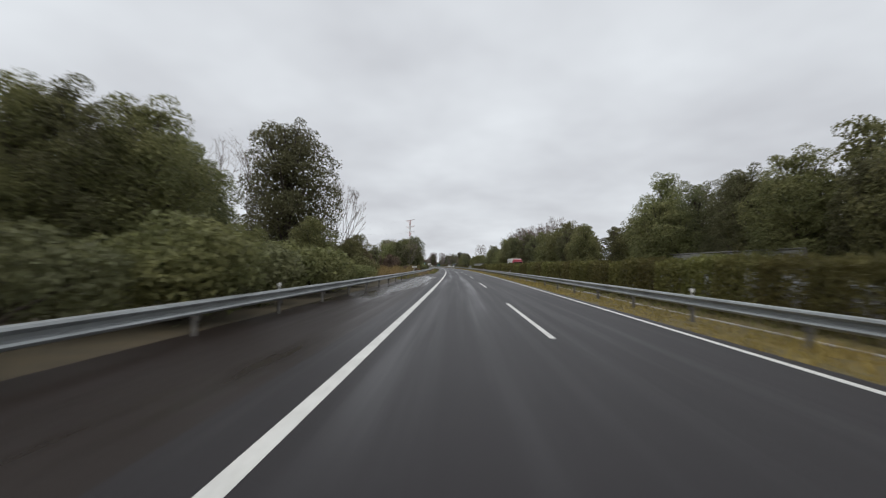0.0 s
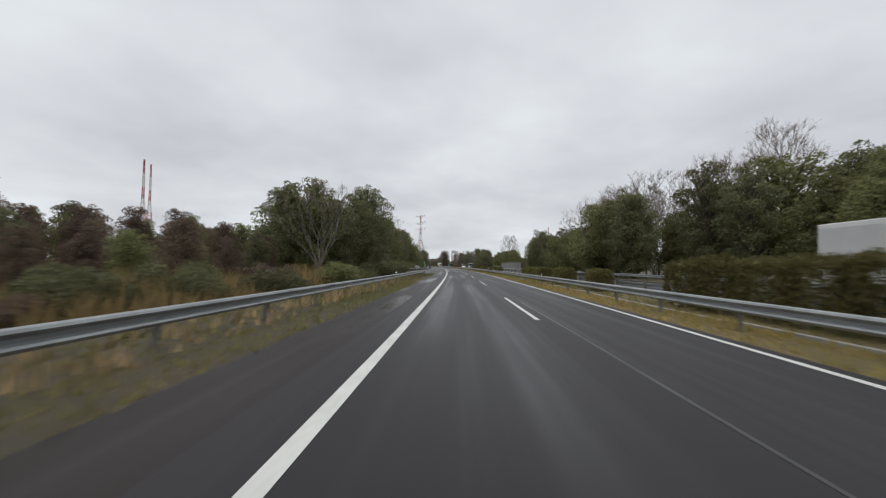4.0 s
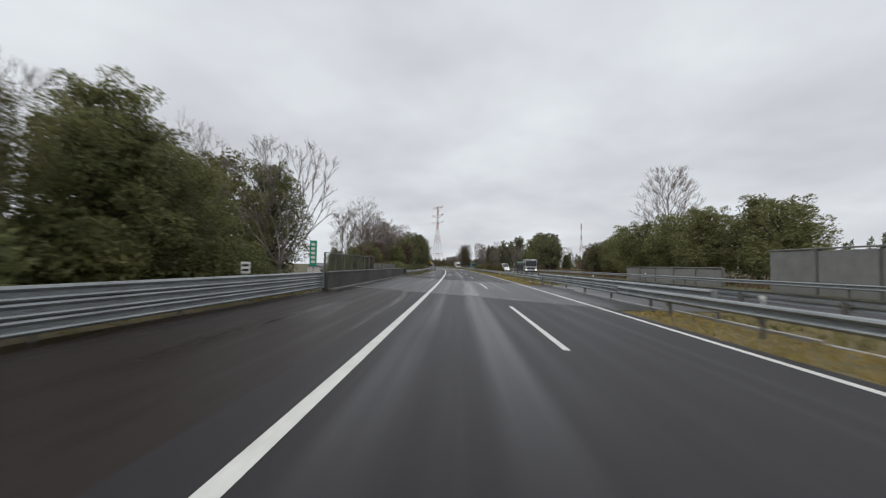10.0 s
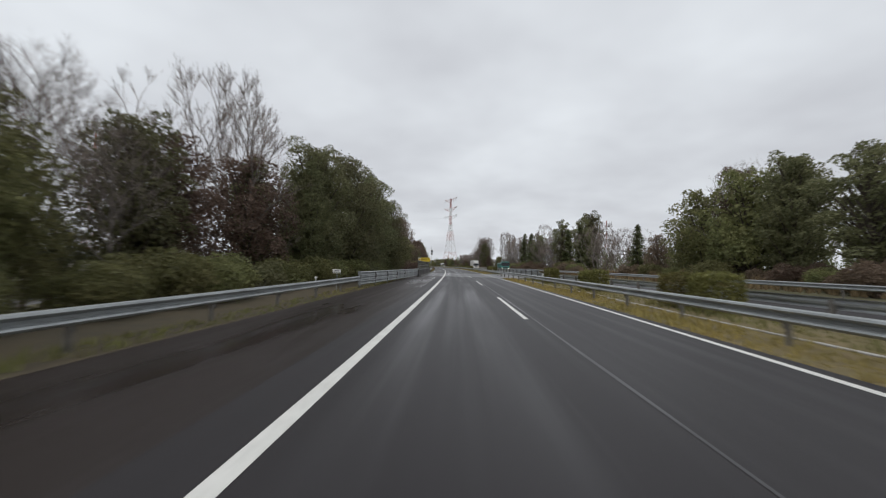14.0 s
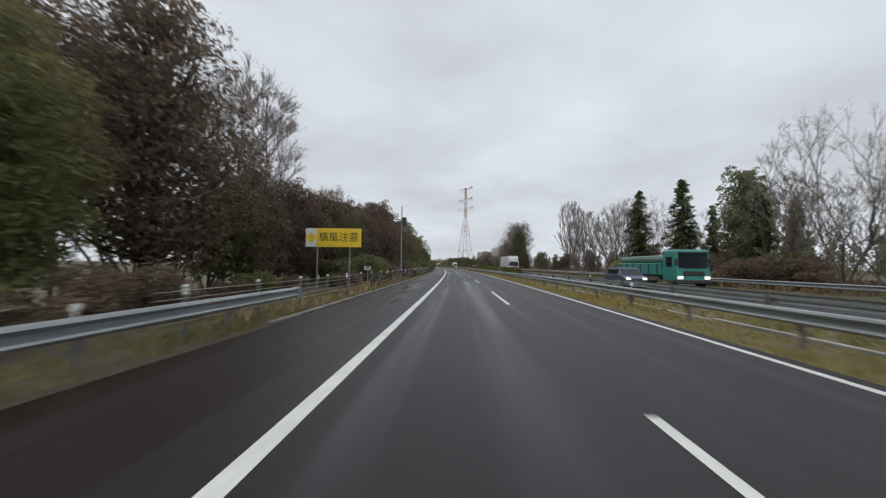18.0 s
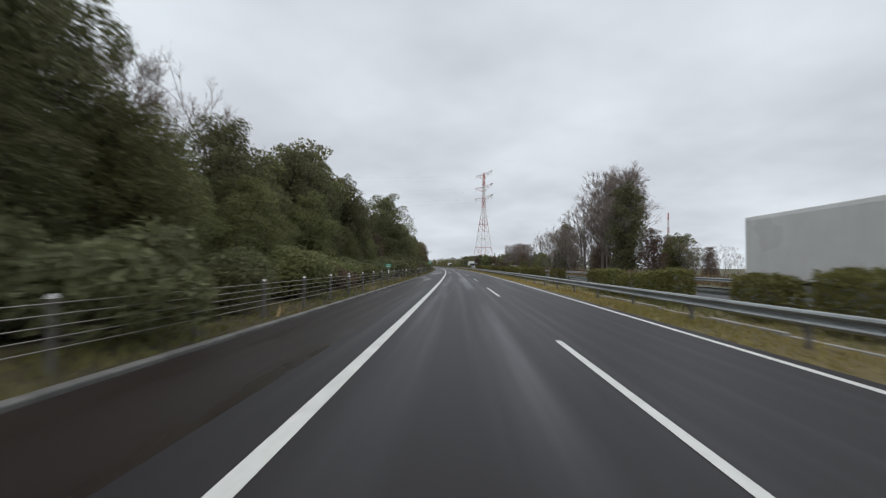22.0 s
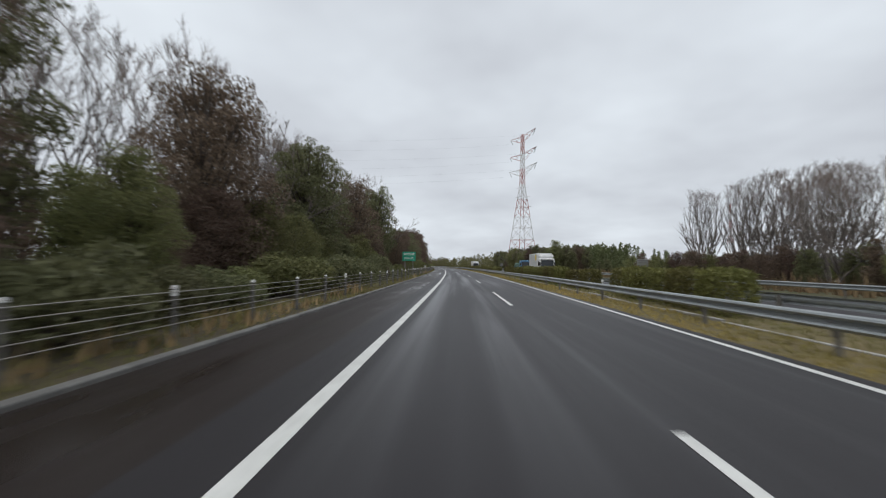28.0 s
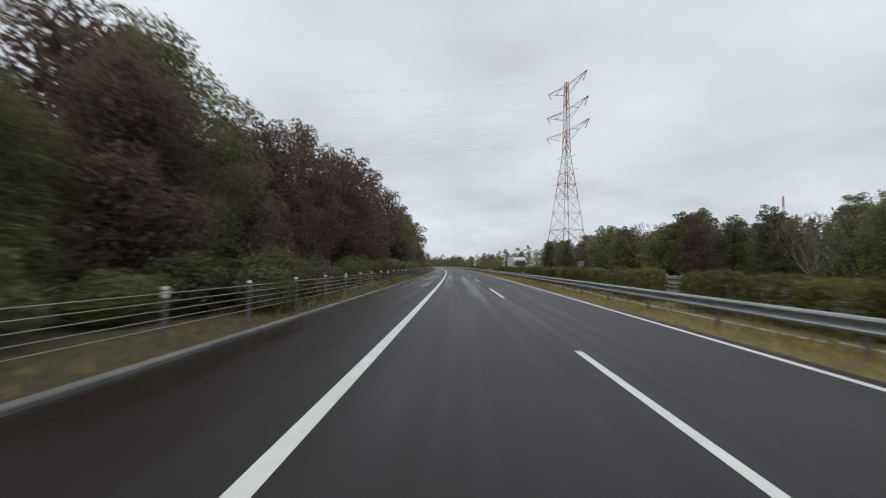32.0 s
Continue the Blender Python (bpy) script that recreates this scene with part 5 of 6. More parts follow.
sign = thing("warning_sign", "yellow crosswind warning sign with black letters on two posts", "road sign", m=M(461, -7.6, 0.26))
part("board", box(-1.05, 1.72, -0.025, 0.025, 2.28, 3.42, 0.012), SIGN_YELLOW, sign, "yellow board")
part("pictogram_board", box(-1.72, -1.06, -0.025, 0.025, 2.28, 3.42, 0.012), SIGN_WHITE, sign, "white board with a yellow diamond")
bm = box(-0.24, 0.24, -0.004, 0.004, -0.24, 0.24, 0)
bmesh.ops.transform(bm, verts=bm.verts, matrix=Matrix.Translation((-1.39, -0.031, 2.85)) @ Matrix.Rotation(radians(45), 4, "Y"))
part("diamond", bm, SIGN_YELLOW, sign)
writing("横風注意", 0.62, BLACK, sign, 0.33, 2.85)
for x in (-1.0, 1.0):
    part("post", tube((x, 0.07, -0.5), (x, 0.07, 3.4), 0.045, sides=12), STEEL, sign)
part("brace", box(-1.6, 1.6, 0.025, 0.06, 2.55, 2.62), STEEL_OLD, sign)
part("brace", box(-1.6, 1.6, 0.025, 0.06, 3.08, 3.15), STEEL_OLD, sign)

sign = thing("distance_sign", "green spacing-check sign with white letters on two posts", "road sign", m=M(738, -6.9, 0.16))
part("board", box(-0.98, 0.98, -0.025, 0.025, 1.95, 3.3, 0.012), SIGN_GREEN, sign)
writing("車間確認", 0.42, SIGN_WHITE, sign, 0, 2.92)
writing("200m先", 0.46, SIGN_WHITE, sign, 0, 2.33)
for x in (-0.6, 0.6):
    part("post", tube((x, 0.07, -0.4), (x, 0.07, 3.25), 0.04, sides=12), STEEL, sign)

sign = thing("bay_sign", "narrow upright green sign with rows of small white writing", "road sign", m=M(272, -9.6))
part("board", box(-0.24, 0.24, -0.02, 0.02, 1.35, 3.05, 0.01), SIGN_GREEN, sign)
for k in range(5):
    part("writing_bar", box(-0.13, 0.13, -0.026, -0.021, 1.55 + 0.29 * k, 1.72 + 0.29 * k), SIGN_WHITE, sign)
part("post", tube((0, 0.06, -0.2), (0, 0.06, 3.0), 0.035, sides=10), STEEL, sign)


def marker(s, u, z, w, h, board, label):
    """A small distance marker on a post; its writing cannot be read and stands as bars."""
    q = thing("distance_marker", label, "road sign", m=M(s, u))
    part("board", box(-w / 2, w / 2, -0.015, 0.015, z - h / 2, z + h / 2, 0.006), board, q)
    for k in (-1, 1):
        part("writing_bar", box(-w * 0.36, w * 0.36, -0.02, -0.016, z + k * h * 0.2 - h * 0.09, z + k * h * 0.2 + h * 0.09), SIGN_WHITE if board is SIGN_GREEN else CHASSIS, q)
    part("post", tube((0, 0.05, -0.2), (0, 0.05, z + h / 2 - 0.05), 0.03, sides=10), STEEL, q)


for s, u, z, w, h in ((63.2, -5.9, 1.22, 0.6, 0.24), (165, -6.1, 1.25, 0.6, 0.28), (364, -6.9, 1.08, 0.45, 0.22), (463, -5.9, 1.25, 0.42, 0.22), (760, -5.8, 1.28, 0.55, 0.24), (262, -9.0, 1.3, 0.4, 0.5)):
    marker(s, u, z, w, h, SIGN_WHITE, "small white distance marker on a steel post")
marker(567, -5.9, 1.42, 0.5, 0.3, SIGN_GREEN, "small green distance marker on a steel post")
marker(435, -7.2, 1.5, 0.8, 0.3, SIGN_GREEN, "low green name board behind the barrier")
for s, w, z in ((729, 1.4, 1.6), (850, 1.2, 1.6), (128, 1.0, 1.6), (790, 1.1, 2.35)):
    q = thing("rear_sign", "grey back of a road sign on the opposite verge", "road sign", m=M(s, 23.5))
    part("board", box(-w / 2, w / 2, -0.02, 0.02, z, z + 1.0, 0.01), PANEL, q)
    for k in (0.2, 0.48, 0.76):
        part("brace", box(-w / 2 + 0.1, w / 2 - 0.1, -0.06, -0.021, z + k, z + k + 0.07), STEEL_OLD, q)
    part("post", tube((0, 0.06, -0.2), (0, 0.06, z + 0.9), 0.05, sides=10), STEEL, q)

pole = thing("camera_pole", "tall grey steel pole with traffic equipment boxes", "pole", m=M(481, -6.0))
part("pole", tube((0, 0, -0.2), (0, 0, 7.9), 0.09, 0.055, 12), STEEL, pole)
part("base_plate", box(-0.2, 0.2, -0.2, 0.2, -0.1, 0.03, 0.01), STEEL_OLD, pole)
part("equipment_box", box(0.08, 0.5, -0.25, 0.2, 5.75, 6.7, 0.03), CHASSIS, pole, "dark equipment box")
part("equipment_box", box(0.08, 0.52, -0.22, 0.2, 5.0, 5.6, 0.03), STEEL_OLD, pole, "grey equipment box")
part("bracket", box(-0.12, 0.1, -0.1, 0.1, 6.2, 6.28), STEEL_OLD, pole)
part("bracket", box(-0.12, 0.1, -0.1, 0.1, 5.3, 5.38), STEEL_OLD, pole)
YELLOW = material("yellow_plastic", (0.70, 0.45, 0.04), 0.5, vary=0.1, scale=4)
post = thing("marker_post", "yellow flexible marker post at the rail end", "marker post", m=M(302, 6.2))
part("tube", tube((0, 0, 0), (0, 0, 0.85), 0.055, 0.045, 12), YELLOW, post)
part("foot", tube((0, 0, -0.05), (0, 0, 0.03), 0.11, 0.1, 12), CHASSIS, post)


# ---- lattice pylons and their wires ----
def pylon(name, label, height, base, m, simple=False):
    root = thing(name, label, "pylon", m=m)
    half = lambda f: base / 2 * (1 - f / 0.62) + 0.038 * base * 2.2 * (f / 0.62) if f < 0.62 else 0.038 * base * 2.2 * (1 - 0.45 * (f - 0.62) / 0.38)
    levels = [0, 0.11, 0.21, 0.30, 0.38, 0.45, 0.51, 0.565, 0.62, 0.68, 0.74, 0.80, 0.86, 0.925, 1.0]
    corners = ((1, 1), (-1, 1), (-1, -1), (1, -1))
    r = height * 0.0013
    for i in range(len(levels) - 1):
        f0, f1 = levels[i], levels[i + 1]
        h0, h1 = half(f0), half(f1)
        mat = (RED_STEEL, WHITE_STEEL)[(i // 2) % 2]
        bm = bmesh.new()
        for k, (a, b) in enumerate(corners):
            c, d = corners[(k + 1) % 4]
            p0, p1 = Vector((a * h0, b * h0, f0 * height)), Vector((a * h1, b * h1, f1 * height))
            q0, q1 = Vector((c * h0, d * h0, f0 * height)), Vector((c * h1, d * h1, f1 * height))
            tube(p0, p1, r * 1.5, sides=5, bm=bm, caps=False)
            tube(p0, q1, r * 0.8, sides=4, bm=bm, caps=False)
            tube(q0, p1, r * 0.8, sides=4, bm=bm, caps=False)
            tube(p1, q1, r * 0.8, sides=4, bm=bm, caps=False)
        part("lattice_section", bm, mat, root, "red lattice" if mat is RED_STEEL else "white lattice")
    for f, reach in () if simple else ((0.985, 0.165), (0.85, 0.175), (0.735, 0.18)):
        for side in (-1, 1):
            bm = bmesh.new()
            h0 = half(f)
            tip = Vector((side * reach * height, 0, (f + 0.015) * height))
            for b in (-1, 1):
                tube((side * h0, b * h0, f * height), tip, r, sides=4, bm=bm, caps=False)
                tube((side * h0, b * h0, (f - 0.05) * height), tip, r, sides=4, bm=bm, caps=False)
                mid = Vector((side * h0, b * h0, (f - 0.05) * height)).lerp(tip, 0.5)
                tube(Vector((side * h0, b * h0, f * height)).lerp(tip, 0.25), mid, r * 0.7, sides=4, bm=bm, caps=False)
            arm = part("cross_arm", bm, RED_STEEL if f > 0.8 else WHITE_STEEL, root)
            part("insulator", tube(tip, tip + Vector((-side * 0.03 * height, 0, -0.04 * height)), r * 1.4, sides=5), PANEL, arm, "grey insulator string")
    for f, reach in ((0.8, 0.02),) if simple else ((0.60, 0.055), (0.53, 0.062), (0.455, 0.07)):
        bm = bmesh.new()
        tube((-reach * height, -half(f), f * height), (reach * height, -half(f), f * height), r, sides=4, bm=bm)
        tube((-reach * height, half(f), f * height), (reach * height, half(f), f * height), r, sides=4, bm=bm)
        part("service_arm", bm, WHITE_STEEL, root)
    return root


main_foot, left_foot = Vector((-126.2, 1018.7, -0.15)), P(1061, -455, -0.15)
pylon("transmission_pylon", "tall red and white lattice transmission pylon behind trees", 113.0, 19.0, Matrix.Translation(main_foot) @ Matrix.Rotation(radians(-50), 4, "Z"))
pylon("lattice_mast", "distant slender red and white lattice mast", 190.0, 20.0, Matrix.Translation(left_foot) @ Matrix.Rotation(radians(30), 4, "Z"), True)
pylon("lattice_mast", "slim lattice mast beyond the brown scrub", 62.0, 6.5, Matrix.Translation(P(352, -176, -0.15)) @ Matrix.Rotation(radians(60), 4, "Z"), True)
pylon("transmission_pylon", "faint far lattice mast beyond the fields", 172.0, 24.0, Matrix.Translation(P(1500, 900, -0.15)) @ Matrix.Rotation(radians(10), 4, "Z"), True)
turn = Matrix.Rotation(radians(-50), 3, "Z")
for f, reach in ((0.96, 0.135), (0.825, 0.145), (0.71, 0.15)):
    for side in (-1, 1):
        a = main_foot + turn @ Vector((side * reach * 113, 0, f * 113))
        b = left_foot + turn @ Vector((side * reach * 113, 0, f * 130))
        pts = [a.lerp(b, k / 24) - Vector((0, 0, 16 * (1 - (2 * k / 24 - 1) ** 2))) for k in range(25)]
        wire = tagged(new("power_line", limb_mesh("power_line", [[(p, 0.02) for p in pts]], CHASSIS, 4)), "dark overhead wire sagging from the pylon", "power line", "wires of the pylon")


# ---- town seen from the first bridge ----
ROOF = material("grey_roof_sheet", (0.16, 0.165, 0.175), 0.6, vary=0.3, scale=1.5)
PLASTER = material("pale_plaster", (0.48, 0.46, 0.43), 0.8, vary=0.2, scale=0.8, bump=0.1)
BLUE_SIGN = material("blue_sign_sheet", (0.03, 0.13, 0.42), 0.5, vary=0.1, scale=2)


def town_house(s, u, w, d, h, turn, label):
    q = thing("building", label, "building", m=M(s, u, float(ground_z(s, u)), turn))
    part("wall", box(-w / 2, w / 2, -d / 2, d / 2, 0, h, 0.02), PLASTER, q)
    bm = bmesh.new()
    vs = [bm.verts.new(v) for v in ((-w / 2 - 0.4, -d / 2 - 0.4, h), (w / 2 + 0.4, -d / 2 - 0.4, h), (w / 2 + 0.4, d / 2 + 0.4, h), (-w / 2 - 0.4, d / 2 + 0.4, h), (-w / 2 - 0.4, 0, h + d * 0.22), (w / 2 + 0.4, 0, h + d * 0.22))]
    for f in ((0, 1, 5, 4), (2, 3, 4, 5), (0, 4, 3), (1, 2, 5), (3, 2, 1, 0)):
        bm.faces.new([vs[i] for i in f])
    part("roof", bm, ROOF, q)
    for k in range(int(w // 2.5)):
        x = -w / 2 + 1.3 + 2.5 * k
        for z in ([1.0] if h < 5 else [1.0, 3.9]):
            win = part("window", box(x - 0.65, x + 0.65, -d / 2 - 0.05, -d / 2 + 0.02, z, z + 1.3, 0.01), STEEL_OLD, q)
            part("pane", box(x - 0.57, x + 0.57, -d / 2 - 0.06, -d / 2 - 0.051, z + 0.08, z + 1.22), GLASS_DARK, win, "dark window pane")


for s, u, w, d, h, turn, label in ((402, -88, 16, 9, 4.2, 25, "low pale building with a grey roof"), (425, -118, 12, 9, 6.5, 10, "two-storey pale house with a grey roof"), (372, -92, 11, 8, 3.8, 40, "small pale house with a grey gabled roof"),
                                   (440, -96, 18, 10, 5.2, 0, "long pale workshop with a grey roof"), (452, -60, 12, 8, 4, 60, "low pale building across the side road")):
    town_house(s, u, w, d, h, turn, label)
q = thing("roadside_sign", "large blue direction sign on posts in the town", "road sign", m=M(332, -43, float(ground_z(332, -43)), 20))
part("board", box(-1.3, 1.3, -0.03, 0.03, 4.6, 6.4, 0.01), BLUE_SIGN, q)
for x in (-0.9, 0.9):
    part("post", tube((x, 0.08, -0.1), (x, 0.08, 6.3), 0.08, sides=8), STEEL, q)
for z in (5.0, 5.5, 6.0):
    part("writing_bar", box(-0.9, 0.7, -0.038, -0.032, z - 0.1, z + 0.1), SIGN_WHITE, q)
for s, u, h in ((360, -69, 15.5), (388, -74, 15), (412, -79, 15), (345, -82, 16)):
    q = thing("utility_pole", "concrete utility pole with cross-arms", "pole", m=M(s, u, float(ground_z(s, u)), 20))
    part("pole", tube((0, 0, -0.2), (0, 0, h), 0.19, 0.12, 10), CONCRETE, q)
    for z in (h - 0.5, h - 1.5):
        part("cross_arm", box(-1.1, 1.1, -0.06, 0.06, z - 0.05, z + 0.05), STEEL_OLD, q)
    part("transformer", tube((0.35, 0, h - 3.2), (0.35, 0, h - 2.2), 0.25, sides=12), STEEL_OLD, q)
q = thing("street_lamp", "steel street lamp with a curved arm beside the side road", "street lamp", m=M(420, -27, float(ground_z(420, -27))))
part("pole", tube((0, 0, -0.2), (0, 0, 9.0), 0.09, 0.055, 10), STEEL, q)
part("arm", tube((0, 0, 8.9), (-1.2, 0, 9.3), 0.035, sides=8), STEEL, q)
part("lamp_head", box(-1.7, -1.1, -0.12, 0.12, 9.24, 9.38, 0.03), PANEL, q)


# ---- vehicles on the opposite carriageway, their fronts towards -y ----
LAMP = material("headlamp_lens", (0.8, 0.8, 0.76), 0.15, vary=0.1, scale=3)
lamp_node = LAMP.node_tree.nodes["Principled BSDF"]
lamp_node.inputs["Emission Color"].default_value, lamp_node.inputs["Emission Strength"].default_value = (1.0, 0.93, 0.75, 1), 1.3
GREEN_PAINT = material("green_lorry_paint", (0.05, 0.26, 0.22), 0.4, vary=0.15, scale=1.5)
BLUE_PAINT = material("blue_lorry_paint", (0.10, 0.30, 0.52), 0.4, vary=0.15, scale=1.5)
RED_PAINT = material("red_lorry_paint", (0.42, 0.05, 0.08), 0.4, vary=0.15, scale=1.5)
SILVER = material("silver_car_paint", (0.45, 0.46, 0.47), 0.35, 0.5, vary=0.1, scale=1.5)
NAVY = material("dark_blue_car_paint", (0.05, 0.07, 0.13), 0.3, 0.2, vary=0.1, scale=1.5)
TARP = material("green_grey_tarpaulin", (0.15, 0.25, 0.20), 0.7, vary=0.3, scale=1.2, bump=0.3)


def wheel(parent, x, y, r):
    w = part("wheel", tube((x - 0.13, y, r), (x + 0.13, y, r), r, sides=20), TYRE, parent)
    part("rim", tube((x - 0.14, y, r), (x + 0.14, y, r), r * 0.55, sides=14), STEEL_OLD, w, "grey steel rim")


def lorry(m, label, cab_mat, cargo, length, top, cargo_mat, round_mark=False):
    q = thing("lorry", label, "lorry", m=m)
    bm = box(-1.2, 1.2, 0, 2.1, 0.55, 2.85, 0.12)
    for v in bm.verts:
        if v.co.z > 1.7 and v.co.y < 0.6:
            v.co.y += 0.16 * (v.co.z - 1.7)
    part("cab", bm, cab_mat, q)
    bm = box(-1.04, 1.04, -0.03, 0.06, 1.52, 2.52, 0.02)
    for v in bm.verts:
        v.co.y += 0.078 * (v.co.z - 0.55)
    part("windscreen", bm, GLASS_DARK, q, "dark windscreen")
    for x in (-0.4, 0.35):
        part("wiper", box(x - 0.3, x + 0.3, 0.02, 0.045, 1.5, 1.53), CHASSIS, q)
    part("visor", box(-1.08, 1.08, 0.02, 0.2, 2.58, 2.68, 0.03), CHASSIS, q, "dark sun visor above the windscreen")
    for x in (-1.21, 1.21):
        part("side_window", box(x - 0.015, x + 0.015, 0.65, 1.5, 1.6, 2.35, 0.01), GLASS_DARK, q)
        part("mirror", box(x - 0.12, x + 0.12, 0.02, 0.14, 1.7, 2.2, 0.03), CHASSIS, q)
        part("headlight", box(x * 0.78 - 0.18, x * 0.78 + 0.18, -0.04, 0.05, 0.72, 0.92, 0.02), LAMP, q)
    part("bumper", box(-1.22, 1.22, -0.09, 0.25, 0.4, 0.68, 0.05), CHASSIS, q)
    part("grille", box(-0.75, 0.75, -0.03, 0.05, 0.98, 1.3, 0.02), CHASSIS, q)
    part("chassis", box(-0.45, 0.45, 0.4, length - 0.2, 0.6, 0.9), CHASSIS, q)
    if cargo == "box":
        part("roof_deflector", box(-1.1, 1.1, 0.5, 2.05, 2.86, top - 0.25, 0.18), cab_mat, q)
        body = part("cargo_box", box(-1.24, 1.24, 2.25, length, 1.0, top, 0.04), cargo_mat, q)
        for k in range(32):
            z = 1.15 + (top - 1.35) * k / 31
            for x in (-1.25, 1.25):
                part("side_rib", box(x - 0.008, x + 0.008, 2.35, length - 0.1, z - 0.02, z + 0.02), cargo_mat, body)
        if round_mark:
            part("round_mark", tube((-1.262, 3.3, top - 0.75), (-1.268, 3.3, top - 0.75), 0.5, sides=28), SIGN_YELLOW, body, "plain yellow disc")
    else:
        bm = box(-1.24, 1.24, 2.3, length, 0.95, 1.9, 0.05)
        part("dump_body", bm, cargo_mat, q)
        bm = box(-1.15, 1.15, 2.35, length - 0.05, 1.905, top, 0.25)
        part("tarpaulin", bm, TARP, q, "green-grey tarpaulin over the load")
        for k in range(6):
            y = 2.8 + (length - 3.4) * k / 5
            part("side_post", box(-1.3, -1.24, y - 0.05, y + 0.05, 1.0, 1.85), CHASSIS, q)
    part("side_guard", box(-1.2, -1.14, 2.6, length - 2.6, 0.5, 0.85, 0.01), STEEL_OLD, q)
    for y in (0.95, length - 2.3, length - 1.15):
        for x in (-1.02, 1.02):
            wheel(q, x, y, 0.48)
    return q


def car(m, label, paint, length=4.3, height=1.5, van=False):
    q = thing("van" if van else "car", label, "van" if van else "car", m=m)
    prof = [(0, 0.35), (0.02, 0.7), (0.75 if not van else 0.35, 0.92), (1.45 if not van else 0.85, height - 0.06), (1.9 if not van else 1.3, height), (length - 0.7, height - 0.02), (length - 0.08, 0.95), (length, 0.4)]
    bm = bmesh.new()
    rows_ = []
    for f, k in ((-0.85, 0.0), (-0.82, 1.0), (0.82, 1.0), (0.85, 0.0)):
        rows_.append([bm.verts.new((f * (1 - 0.16 * max(0, z - 0.9) / 0.6), y, z if k else max(0.3, z * 0.99 - 0.02))) for y, z in prof])
    for a, b_ in zip(rows_, rows_[1:]):
        for i in range(len(prof) - 1):
            bm.faces.new((a[i], a[i + 1], b_[i + 1], b_[i]))
    bm.faces.new(rows_[0][::-1])
    bm.faces.new(rows_[-1])
    bm.faces.new([r[0] for r in rows_][::-1])
    bm.faces.new([r[-1] for r in rows_])
    bmesh.ops.recalc_face_normals(bm, faces=bm.faces)
    part("body", bm, paint, q)
    y0, z0, y1, z1 = prof[2][0] + 0.05, prof[2][1] + 0.02, prof[3][0], prof[3][1]
    part("windscreen", mesh_of("windscreen", [(-0.7, y0 - 0.02, z0 + 0.02), (0.7, y0 - 0.02, z0 + 0.02), (0.62, y1 - 0.04, z1 - 0.02), (-0.62, y1 - 0.04, z1 - 0.02)], [(0, 1, 2, 3)], GLASS_DARK), GLASS_DARK, q)
    for x in (-1, 1):
        for a, b_ in ((y1 + 0.05, length * 0.52), (length * 0.54, length - 0.75)):
            part("side_window", box(x * 0.79 - 0.035, x * 0.79 + 0.035, a, b_, 0.95, height - 0.14, 0.015), GLASS_DARK, q)
        part("headlight", box(x * 0.6 - 0.16, x * 0.6 + 0.16, -0.03, 0.12, 0.6, 0.76, 0.03), LAMP, q)
        for y in (0.8, length - 0.85):
            wheel(q, x * 0.72, y, 0.31)
    part("bumper", box(-0.8, 0.8, -0.06, 0.2, 0.3, 0.5, 0.05), CHASSIS, q)
    return q


lorry(M(110, 17), "lorry with a white box body and dark red cab", RED_PAINT, "box", 9.5, 3.5, WHITE)
lorry(M(326, 15.2), "tipper lorry with a pale cab and covered load", SILVER, "dump", 10, 2.5, CHASSIS)
car(M(346.5, 13.3), "white high-roofed van on the opposite carriageway", WHITE, 4.7, 2.1, True)
lorry(M(466, 16.9), "green tipper lorry with a covered load", GREEN_PAINT, "dump", 10.5, 2.5, GREEN_PAINT)
car(M(467, 13.3), "dark blue car with headlights on the opposite carriageway", NAVY)
lorry(M(537, 15.2), "large lorry with a ribbed white box body", WHITE, "box", 15.5, 4.02, WHITE)
car(M(621, 13.4), "silver compact wagon on the opposite carriageway", SILVER, 3.9, 1.62, True)
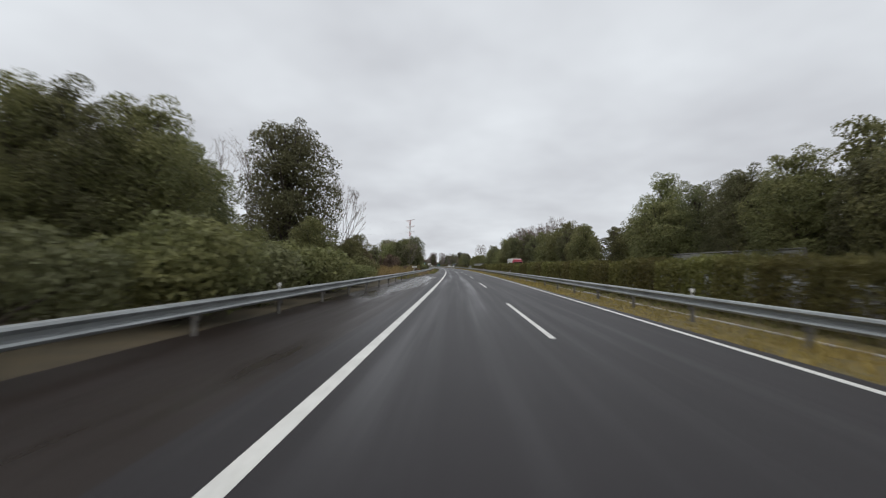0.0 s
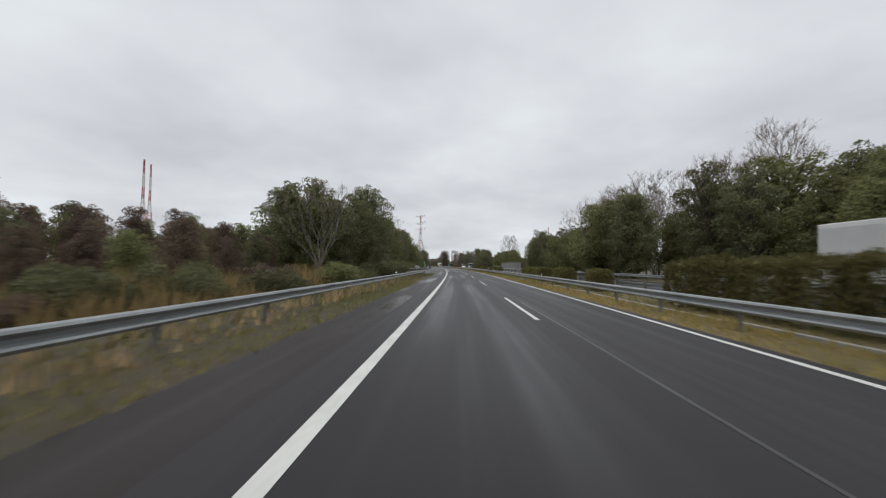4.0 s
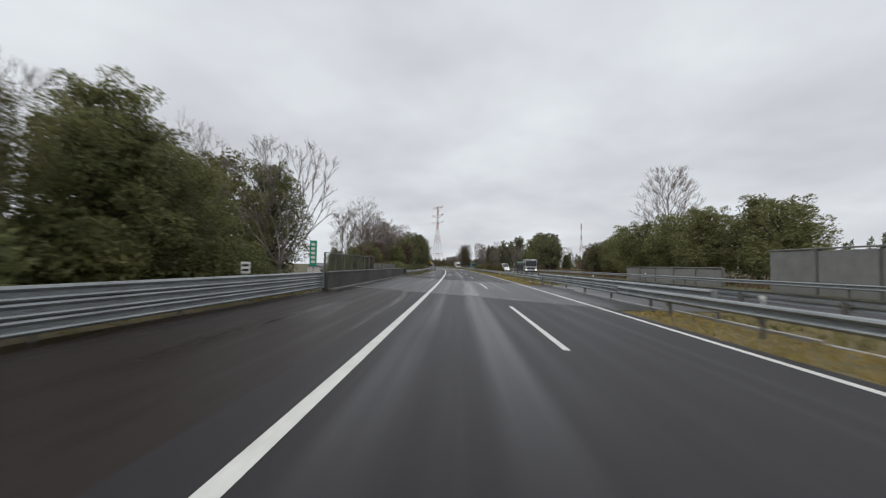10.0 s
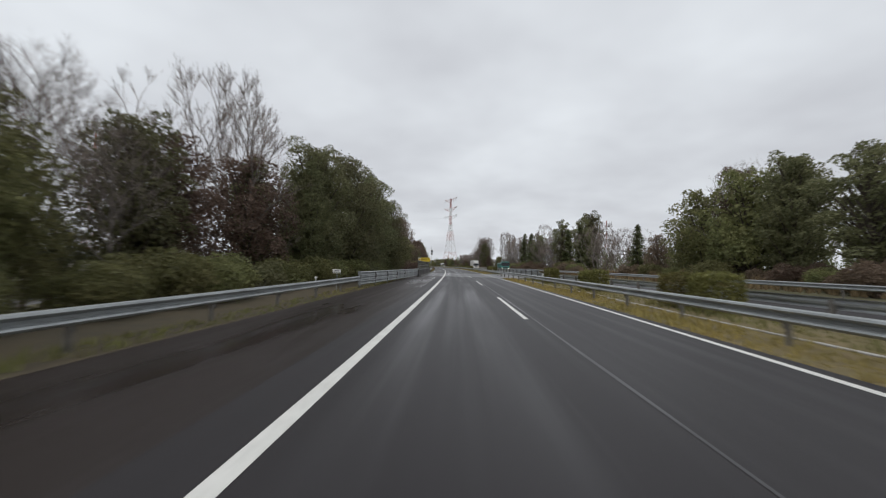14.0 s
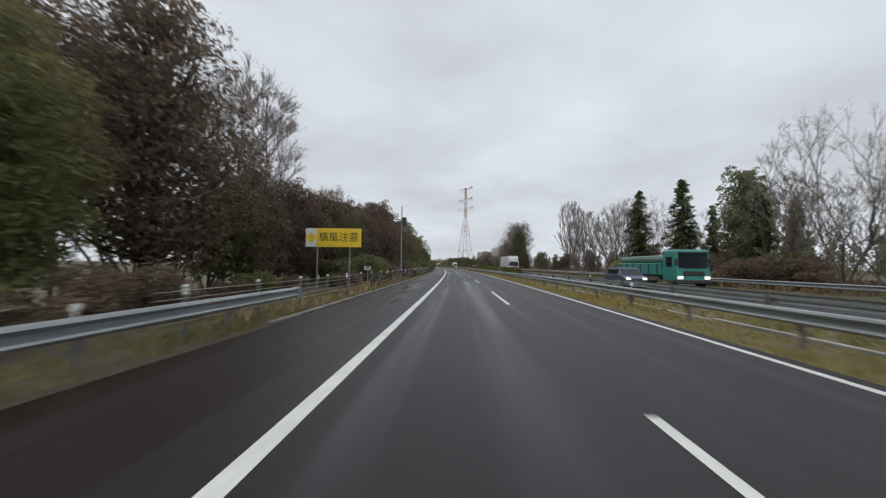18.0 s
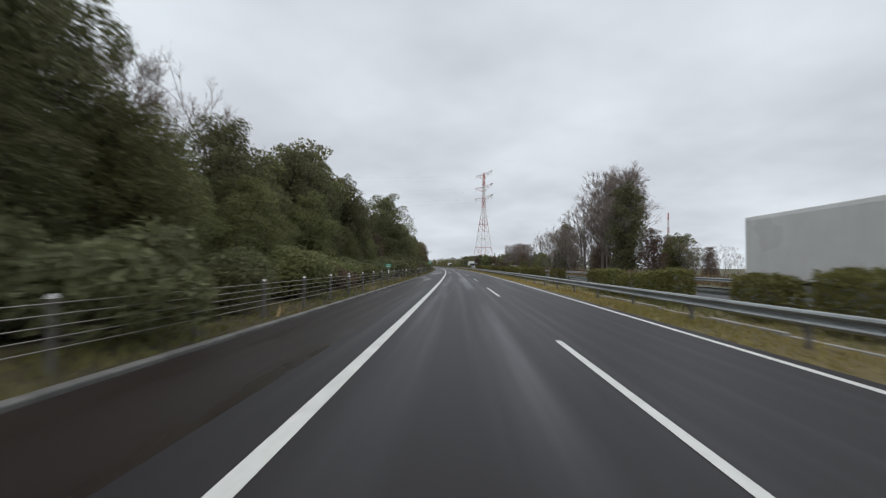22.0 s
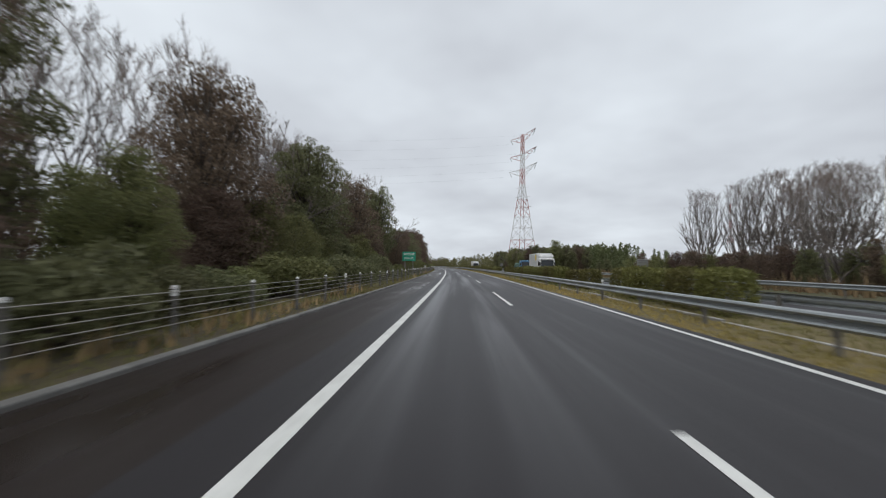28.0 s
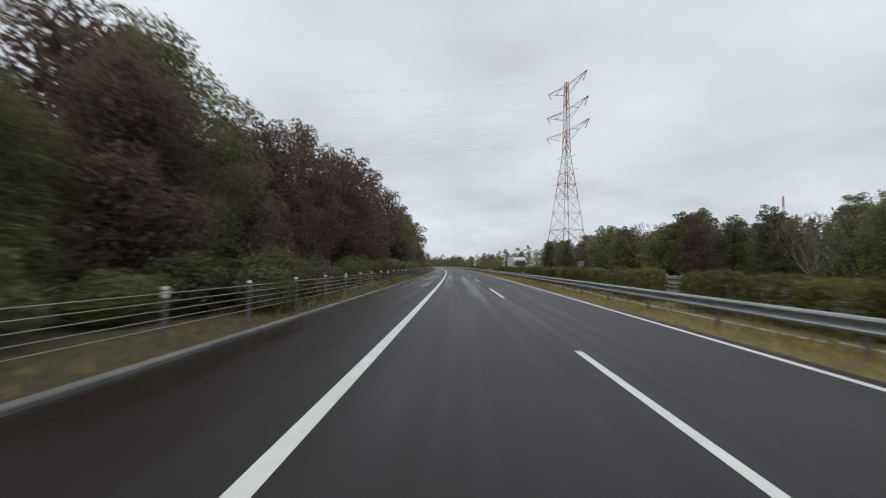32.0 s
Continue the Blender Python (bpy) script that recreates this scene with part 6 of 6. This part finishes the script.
lorry(M(744.8, 15.3), "lorry with a ribbed white body and yellow disc", WHITE, "box", 9.0, 3.75, WHITE, True)
lorry(M(773.5, 17.3), "tipper lorry with a light blue cab and green body", BLUE_PAINT, "dump", 9, 2.3, TARP)
lorry(M(856, 13.4), "distant lorry with a white box body", WHITE, "box", 9, 3.4, WHITE)


# ---- the low side road and car park in the town ----
def town_strip(name, pts, half, z, mat):
    pts = [Vector(p) for p in pts]
    verts, n = [], len(pts)
    for i, p in enumerate(pts):
        ahead = (pts[min(i + 1, n - 1)] - pts[max(i - 1, 0)]).normalized()
        side = Vector((ahead.y, -ahead.x, 0)) * half
        verts += [p - side, p + side]
    uvs = [(half * (2 * (i % 2) - 1), 6.0 * (i // 2)) for i in range(2 * n)]
    return mesh_of(name, [v + Vector((0, 0, z)) for v in verts], [(2 * i, 2 * i + 1, 2 * i + 3, 2 * i + 2) for i in range(n - 1)], mat, uvs=uvs)


town_line = [P(s, u, float(ground_z(s, u))) for s, u in ((330, -30), (344, -36), (360, -44), (380, -52), (405, -58), (430, -60), (460, -66), (500, -76), (560, -90))]
structure("side_road", town_strip("side_road", town_line, 4.0, 0.03, SHOULDER), "wet asphalt side road in the low town", "road")
structure("side_road_line", town_strip("side_road_line", town_line, 0.07, 0.036, PAINT), "white centre line of the side road", "road marking")
for s, u, turn, paint, label in ((372, -58, 70, WHITE, "white car parked beside the side road"), (377, -61, 72, SILVER, "silver car parked beside the side road"), (382, -63, 68, NAVY, "dark blue car parked beside the side road"), (388, -66, 70, WHITE, "white wagon parked in the wet car park")):
    car(M(s, u, float(ground_z(s, u)) + 0.01, turn), label, paint)
fence_2 = thing("car_park_fence", "low white pipe fence along the car park", "fence", m=M(360, -48, float(ground_z(360, -48)), 28))
for k in range(12):
    part("post", tube((0, 2.0 * k, -0.6), (0, 2.0 * k, 1.0), 0.04, sides=8), WHITE_STEEL, fence_2)
for z in (0.5, 0.95):
    part("rail", tube((0, 0, z), (0, 22, z), 0.03, sides=8), WHITE_STEEL, fence_2)
